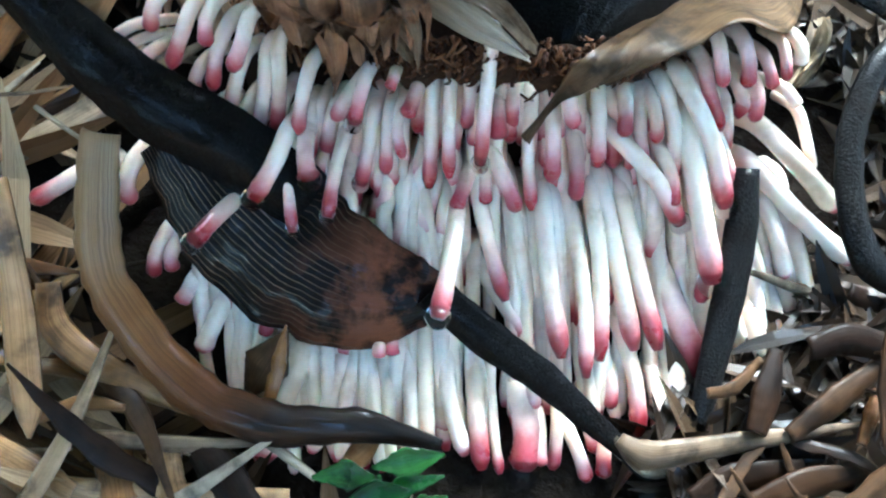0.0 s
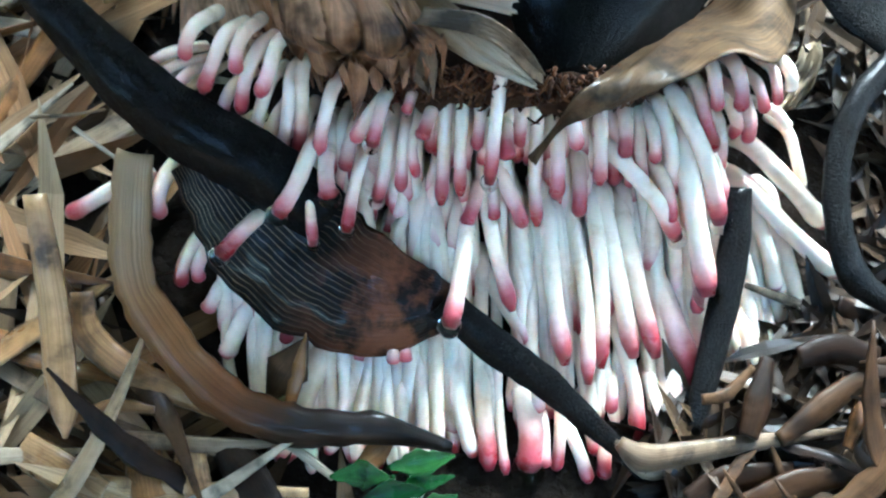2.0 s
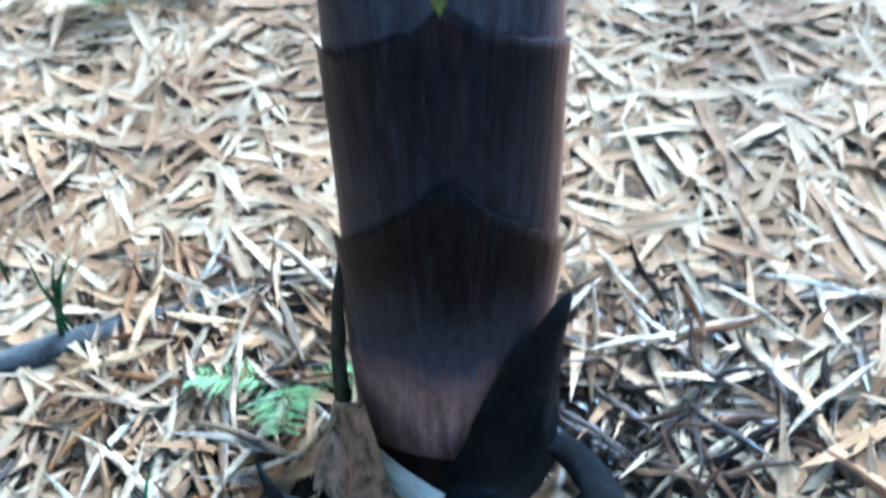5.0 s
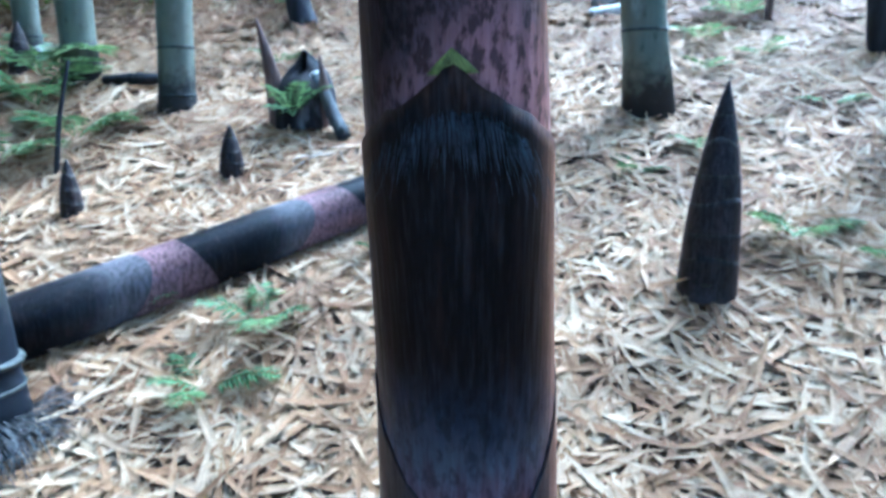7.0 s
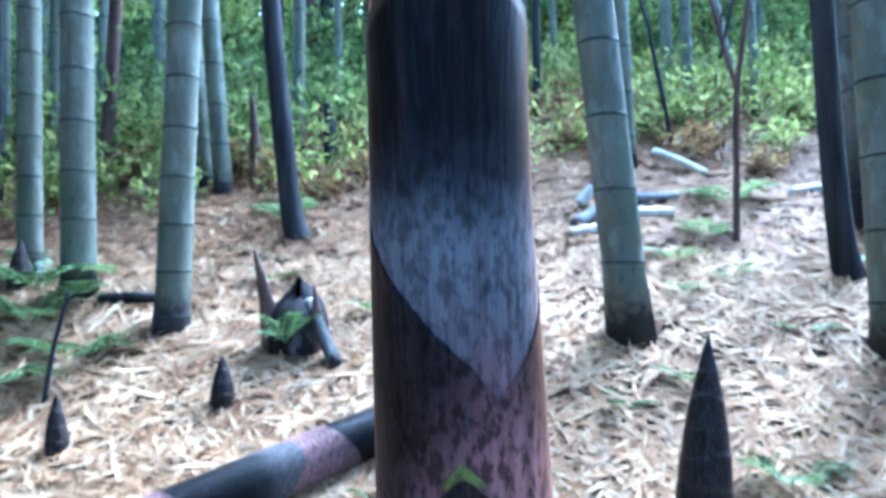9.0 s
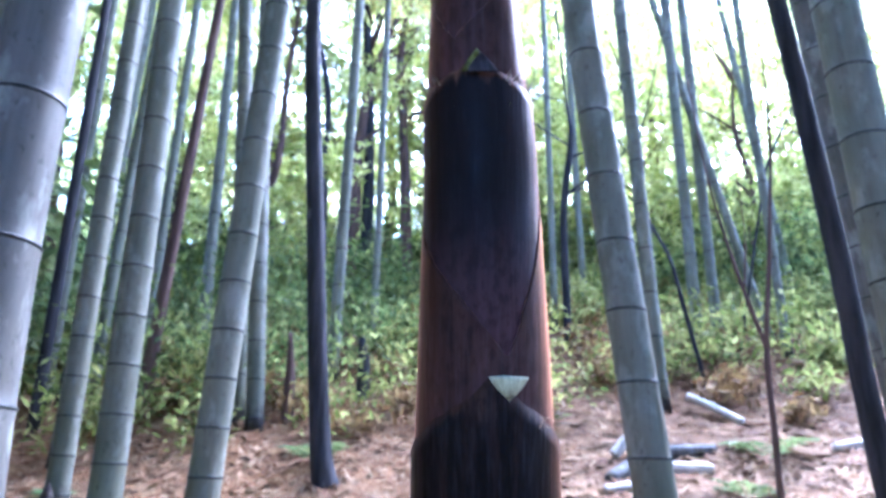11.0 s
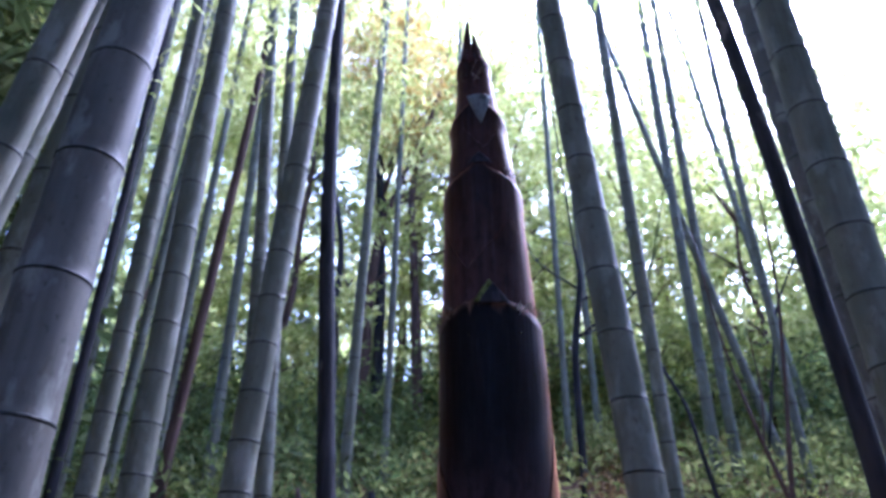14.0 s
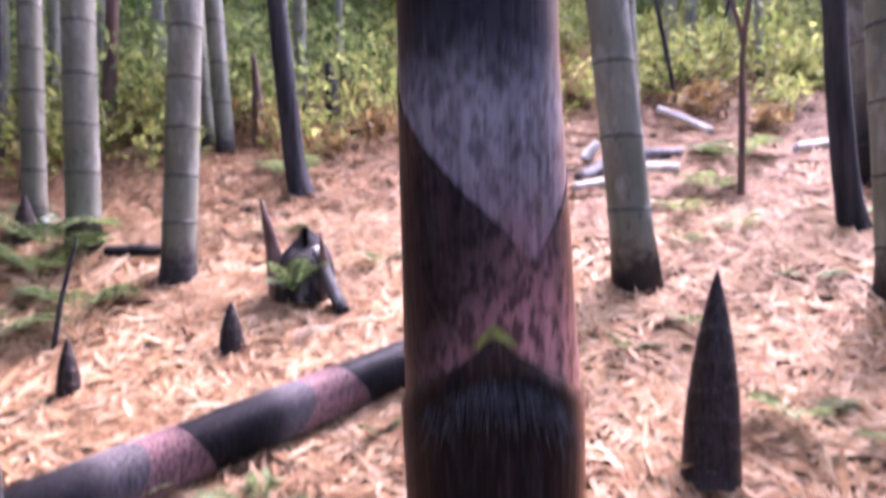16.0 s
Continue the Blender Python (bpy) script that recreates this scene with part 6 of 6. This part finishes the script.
branch(((1.30, 2.78, 0.03), (1.45, 2.83, 0.03), (1.62, 2.80, 0.03)), (0.02, 0.025, 0.02), WOOD_PALE, "pale split wood on the slope")
branch(((0.78, 3.22, 0.10), (0.88, 3.16, 0.07), (1.0, 3.06, 0.03)), (0.018, 0.02, 0.018), WOOD_PALE, "pale fallen culm piece on the slope")
branch(((-1.19, 1.86, 0.02), (-1.31, 1.84, 0.03), (-1.45, 1.86, 0.02)), (0.012, 0.022, 0.016), BARK_DARK, "dark rotten branch beside a culm")


# ---- ferns and grass ----
def frond(length, pairs, wide, seed, toothed=True):
    """Verts and faces of one arching frond with paired leaflets, root at the origin, growing along +x."""
    g = np.random.default_rng(seed)
    vs, fs = [], []
    arch = lambda s: np.array([length * s * (1 - 0.12 * s), 0, length * (0.55 * s - 0.5 * s * s)])  # noqa: E731
    v, f, _ = tube_data([arch(s) for s in np.linspace(0, 1, 9)], np.linspace(0.0018, 0.0005, 9), 4)
    vs.append(v)
    fs += f
    base = len(v)
    for k in range(pairs):
        s = 0.18 + 0.8 * k / pairs
        ln = wide * (1 - abs(s - 0.45) * 1.3) * g.uniform(0.85, 1.1)
        o = arch(s)
        for sg in (-1, 1):
            dirn = unit(np.array([0.45, sg, 0.05 + g.normal(0, 0.12)]))
            lat = unit(np.cross(dirn, (0, 0, 1)))
            hw = length / pairs * 0.40
            pts = [o, o + dirn * ln * 0.4 + lat * hw, o + dirn * ln - (0, 0, ln * 0.15), o + dirn * ln * 0.4 - lat * hw]
            vs.append(np.array(pts))
            fs.append((base, base + 1, base + 2, base + 3))
            base += 4
    return np.concatenate(vs), fs


FRONDS = []
for k in range(4):
    v, f = frond(0.16, 13, 0.055, 300 + k)
    FRONDS.append(mesh_of("frond", v, f, FERN, np.zeros(len(v)), np.full(len(v), 0.3), smooth=False))


def fern(x, y, n, scale, label, seed, up=0.0, lean=25):
    g = np.random.default_rng(seed)
    top = empty("fern", pose(x, y, float(ground_height(x, y)) + up - 0.004), label, "fern", "ferns")
    for k in range(n):
        o = part("frond", FRONDS[k % 4], top)
        o.matrix_basis = pose(0, 0, 0, 0, -g.uniform(5, lean), 360 * k / n + g.uniform(-25, 25)) @ Matrix.Scale(scale * g.uniform(0.8, 1.15), 4)
    return top


FL = "light green fern growing through the dry leaves"
FERNS_NEAR = ((-0.52, 0.56, 5, 0.9), (-0.47, 0.72, 4, 1.0), (-0.16, 0.02, 4, 0.75), (-0.3, -0.16, 4, 0.6), (-1.34, 1.5, 6, 1.7), (-1.62, 1.72, 7, 2.2), (-1.75, 1.95, 6, 2.4), (-1.5, 1.36, 5, 1.6), (0.64, 2.08, 5, 0.9), (0.8, 2.3, 6, 1.2), (0.5, 1.35, 4, 0.7), (0.62, 1.0, 4, 1.0), (0.78, 0.92, 3, 0.8))
FERNS_UPHILL = ((0.9, 1.6, 4, 0.8), (-0.85, 2.0, 4, 0.9), (-0.42, 1.75, 4, 0.7), (0.3, 1.25, 3, 0.8), (-0.75, 0.75, 3, 0.7), (1.15, 1.3, 4, 0.8), (-0.28, 0.95, 3, 0.6), (1.5, 2.0, 6, 2.0), (0.6, 1.84, 4, 0.7), (0.8, 1.95, 4, 0.7), (1.0, 2.7, 6, 1.5), (-1.0, 2.6, 6, 1.5), (0.4, 0.84, 4, 0.5))
for k, (x, y, n, sc) in enumerate(FERNS_NEAR + FERNS_UPHILL):
    fern(x, y, n, sc, FL, 400 + k)
fern(-0.63, 1.45, 5, 0.9, "bluish green fern on the rotten stump", 430, 0.075, 40)
stem = new("plant_stem", tube("plant_stem", spline([(-1.28, 1.30, float(ground_height(-1.28, 1.30))), (-1.26, 1.31, 0.70), (-1.22, 1.32, 0.86)], 10), np.linspace(0.008, 0.005, 11), BARK_DARK, 8))
tagged(stem, "dark upright dead plant stem among ferns", "plant stem")


def grass_tuft(x, y, n, tall, seed):
    g = np.random.default_rng(seed)
    top = empty("grass_tuft", pose(x, y, float(ground_height(x, y))), "few thin green grass blades in the litter", "grass", "grass tufts")
    for k in range(n):
        d = g.normal(0, 0.35, 2) * tall
        part("grass_blade", ribbon("grass_blade", [(g.normal(0, 0.01), g.normal(0, 0.01), -0.005), (d[0] * 0.35, d[1] * 0.35, tall * 0.6), (d[0], d[1], tall * g.uniform(0.8, 1.0))], (0.003, 0.004, 0.0006), GREEN, (0.2, -1, 0.1), 0.3, 0.0003, 8, 4, seed=seed + k), top)


grass_tuft(-0.40, 0.045, 5, 0.11, 1)
grass_tuft(-0.50, 0.10, 4, 0.10, 2)
grass_tuft(-0.25, -0.12, 5, 0.06, 3)
grass_tuft(-0.33, -0.20, 5, 0.07, 4)
grass_tuft(-0.12, 0.85, 3, 0.10, 5)


# ---- undergrowth, trees and canopy up the slope ----
def leaf_clumps(centres, spreads, per, seed):
    g = np.random.default_rng(seed)
    out = []
    for c, s in zip(centres, spreads):
        d = unit(g.normal(0, 1, (per, 3))) * (g.random((per, 1)) ** 0.5)
        out.append(np.asarray(c) + d * np.asarray(s))
    return np.concatenate(out)


ug = np.random.default_rng(70)


def brush(name, count, y0, y1, low, high, keep, per, leaf, mat, label, seed):
    """Low bushes over a stretch of the slope."""
    cs, ss = [], []
    for _ in range(count):
        x, y = ug.uniform(-10, 10), y0 + (y1 - y0) * ug.random() ** 1.2
        if abs(x) > 0.9 * y + 0.4 or not keep(x, y):
            continue
        h = ug.uniform(low, high) * (1 + 0.06 * y)
        cs.append((x, y, float(ground_height(x, y)) + h * 0.7))
        ss.append((h * 1.3, h * 1.3, h))
    pts = leaf_clumps(cs, ss, per, seed)
    blade_cloud(name, pts, ug.uniform(*leaf, len(pts)) * (0.7 + 0.06 * pts[:, 1]), 0.34, mat, label, "undergrowth", seed + 1, tilt=0.6, plain=True)


def up_the_slope(x, y):
    near = 2.7 if x < -0.6 else 3.3 if x > 0.2 else 3.1
    return y > near + 0.5 * math.sin(3 * x) * math.sin(1.7 * x)


brush("undergrowth", 1500, 2.6, 14, 0.10, 0.26, up_the_slope, 180, (0.036, 0.10), BRUSH, "tangled yellow-green shrubs and ferns up the slope", 71)
brush("undergrowth", 260, 2.9, 7, 0.06, 0.14, lambda x, y: up_the_slope(x, y) or y > 3.1, 150, (0.04, 0.10), BRACKEN, "low brown withered bracken between the culms", 75)
brush("undergrowth", 240, 5.2, 13, 0.25, 0.60, lambda x, y: y > 5.6 + 0.5 * math.sin(2 * x), 330, (0.06, 0.14), SHADE, "dense dark green bushes on the upper slope", 78)


brush("undergrowth", 260, 3.2, 6.0, 0.22, 0.5, lambda x, y: -4.5 < x < -1.0, 260, (0.05, 0.11), SHADE, "dark green bushes among the culms", 84)


def tree(x, y, height, crown, seed, mat, clumps=90, per=62, leaf=0.095, low=0.14, label="slender broad-leaved tree with a loose light green crown"):
    g = np.random.default_rng(seed)
    z = float(ground_height(x, y)) - 0.05
    top = empty("tree", pose(x, y, z), label, "tree", "trees up the slope")
    lean = g.normal(0, 0.06, 2)
    stem_pts = [np.array([lean[0] * h + g.normal(0, 0.05), lean[1] * h, h]) for h in np.linspace(0, height * 0.92, 6)]
    stem_pts[0][:] = 0
    part("trunk", tube("trunk", spline(stem_pts, 20), spread((0.075 * height / 6, 0.055 * height / 6, 0.04 * height / 6, 0.012), 20), BARK_BROWN if seed % 3 else BARK_DARK, 8), top)
    cent, spr = [], []
    for k in range(clumps):
        h = height * g.uniform(low, 1.0)
        a = g.uniform(0, 2 * np.pi)
        rr = crown * g.uniform(0.15, 1.0) * (1.15 - 0.5 * abs(h / height - 0.65))
        c = np.array([lean[0] * h + rr * np.cos(a), lean[1] * h + rr * np.sin(a), h])
        cent.append(c)
        q = g.uniform(0.20, 0.50) * (0.6 + 0.1 * crown)
        spr.append((q * 1.3, q * 1.3, q * 0.75))
        if k % 8 == 0:
            f = np.array([lean[0] * h * 0.75, lean[1] * h * 0.75, h * 0.75])
            part("limb", tube("limb", spline([f, (f + c) / 2 + (0, 0, 0.12), c], 8), spread((0.018, 0.010, 0.003), 8), BARK_BROWN, 5), top)
    p = leaf_clumps(cent, spr, per, seed + 1)
    ob = blade_cloud("crown", p, g.uniform(0.7, 1.3, len(p)) * leaf, 0.42, mat, "", "", seed + 2, tilt=0.5, droop=0.35, plain=True)
    del ob["kind"]
    ob.parent = top


STAND_LOW = ((-6.2, 8.6, 8.5, 1.9), (-4.6, 9.5, 8.0, 1.8), (-3.4, 7.6, 7.0, 1.6), (-2.4, 10.0, 7.5, 1.9), (-1.2, 8.2, 6.0, 1.4), (-5.4, 6.4, 6.5, 1.5), (0.2, 9.6, 7.0, 1.7), (1.3, 7.8, 4.8, 1.3), (2.4, 9.2, 5.0, 1.5), (3.6, 8.0, 4.2, 1.5), (4.8, 9.4, 4.6, 1.7), (3.0, 11.5, 5.0, 1.8), (-0.6, 12.0, 7.5, 2.0), (-7.5, 11.0, 9.0, 2.2))
STAND_HIGH = ((5.6, 12.5, 5.5, 2.0), (-3.6, 12.6, 8.5, 2.2), (1.4, 12.6, 6.0, 2.0), (7.8, 11.5, 6.5, 2.0), (-2.9, 6.0, 5.0, 1.3), (1.0, 9.0, 8.0, 1.5), (1.9, 10.6, 8.2, 1.7), (0.3, 11.0, 9.0, 1.8), (-4.2, 6.9, 6.2, 1.6), (-0.2, 7.0, 5.2, 1.2), (-1.9, 9.0, 7.0, 1.7), (0.9, 10.6, 6.2, 1.8), (2.2, 6.6, 3.4, 1.2), (3.2, 6.9, 3.4, 1.3), (-5.6, 10.4, 8.6, 2.1))
for k, (x, y, h, c) in enumerate(STAND_LOW + STAND_HIGH):
    tree(x, y, h, c, 500 + 7 * k, CANOPY, per=95 if x < 0.5 else 60)
tree(-1.85, 6.6, 6.4, 0.85, 900, AUTUMN, 90, 130, 0.075, 0.60, "slender tree with a yellowing crown")

# leaf sprays of the bamboo overhead
kg = np.random.default_rng(80)
sprays, sizes_ = [], []
for _ in range(560):
    x, y = kg.uniform(-7, 1.5), kg.uniform(2.0, 8)
    z = float(ground_height(x, y)) + kg.uniform(3.2, 8.5)
    if x > -0.9 and kg.random() < 0.7:
        continue
    sprays.append((x, y, z))
    q = kg.uniform(0.2, 0.5)
    sizes_.append((q * 1.4, q * 1.4, q * 0.7))
sp = leaf_clumps(sprays, sizes_, 150, 81)
blade_cloud("bamboo_foliage", sp, kg.uniform(0.07, 0.13, len(sp)), 0.17, CANOPY, "hanging sprays of narrow bamboo leaves overhead", "foliage", 82, tilt=0.5, droop=0.6, plain=True)
# leafy hillside behind the culms
hw = np.random.default_rng(87)
cs, ss = [], []
for _ in range(500):
    x, y = hw.uniform(-10, 11), hw.uniform(7.5, 14)
    top = 6.5 - 0.22 * max(x + 1.0, 0) if x < 4 else 5.0
    h = top * hw.random() ** 0.8
    q = hw.uniform(0.40, 0.85)
    cs.append((x, y, float(ground_height(x, y)) + 0.3 + h))
    ss.append((q * 1.3, q * 1.3, q * 0.7))
hp = leaf_clumps(cs, ss, 95, 88)
blade_cloud("hillside_foliage", hp, hw.uniform(0.09, 0.17, len(hp)), 0.45, CANOPY, "leafy green trees crowding the hillside", "woods", 89, tilt=0.5, droop=0.3, plain=True)
# the grove goes on unseen behind, below, left and overhead, added to block skylight
bw = np.random.default_rng(95)
cs, ss = [], []
for _ in range(760):
    a, rr = bw.uniform(radians(138), radians(408)), bw.uniform(4.5, 8)
    x, y = rr * math.cos(a), rr * math.sin(a) - 0.5
    cs.append((x, y, float(ground_height(x, y)) + bw.uniform(0.2, 9.5)))
    ss.append((0.8, 0.8, 0.55))
for _ in range(170):
    x, y = bw.uniform(-6.5, -3.4), bw.uniform(-1.5, 3.6)
    cs.append((x, y, float(ground_height(x, y)) + bw.uniform(0.2, 7.0)))
    ss.append((0.8, 0.8, 0.55))
for _ in range(230):
    x, y = bw.uniform(-5, 5), bw.uniform(-5, 1.0)
    cs.append((x, y, bw.uniform(5.0, 8.0)))
    ss.append((0.8, 0.8, 0.4))
gp = leaf_clumps(cs, ss, 175, 96)
blade_cloud("surrounding_grove", gp, bw.uniform(0.18, 0.34, len(gp)), 0.36, GROVE, "dense green grove out of view downhill, left and overhead, added to block light", "woods", 97, tilt=0.6, plain=True)
# woods on the ridge, far off
fw = np.random.default_rng(90)
cs, ss = [], []
for _ in range(420):
    x, y = fw.uniform(-26, 26), fw.uniform(15, 26)
    h = fw.uniform(0.5, 4.2 if x < 1 else 2.4)
    cs.append((x, y, float(ground_height(x, y)) + h))
    ss.append((1.3, 1.3, 0.9))
fp = leaf_clumps(cs, ss, 150, 91)
blade_cloud("far_woods", fp, fw.uniform(0.14, 0.28, len(fp)), 0.5, CANOPY, "distant woods along the top of the slope", "woods", 92, tilt=0.6, plain=True)
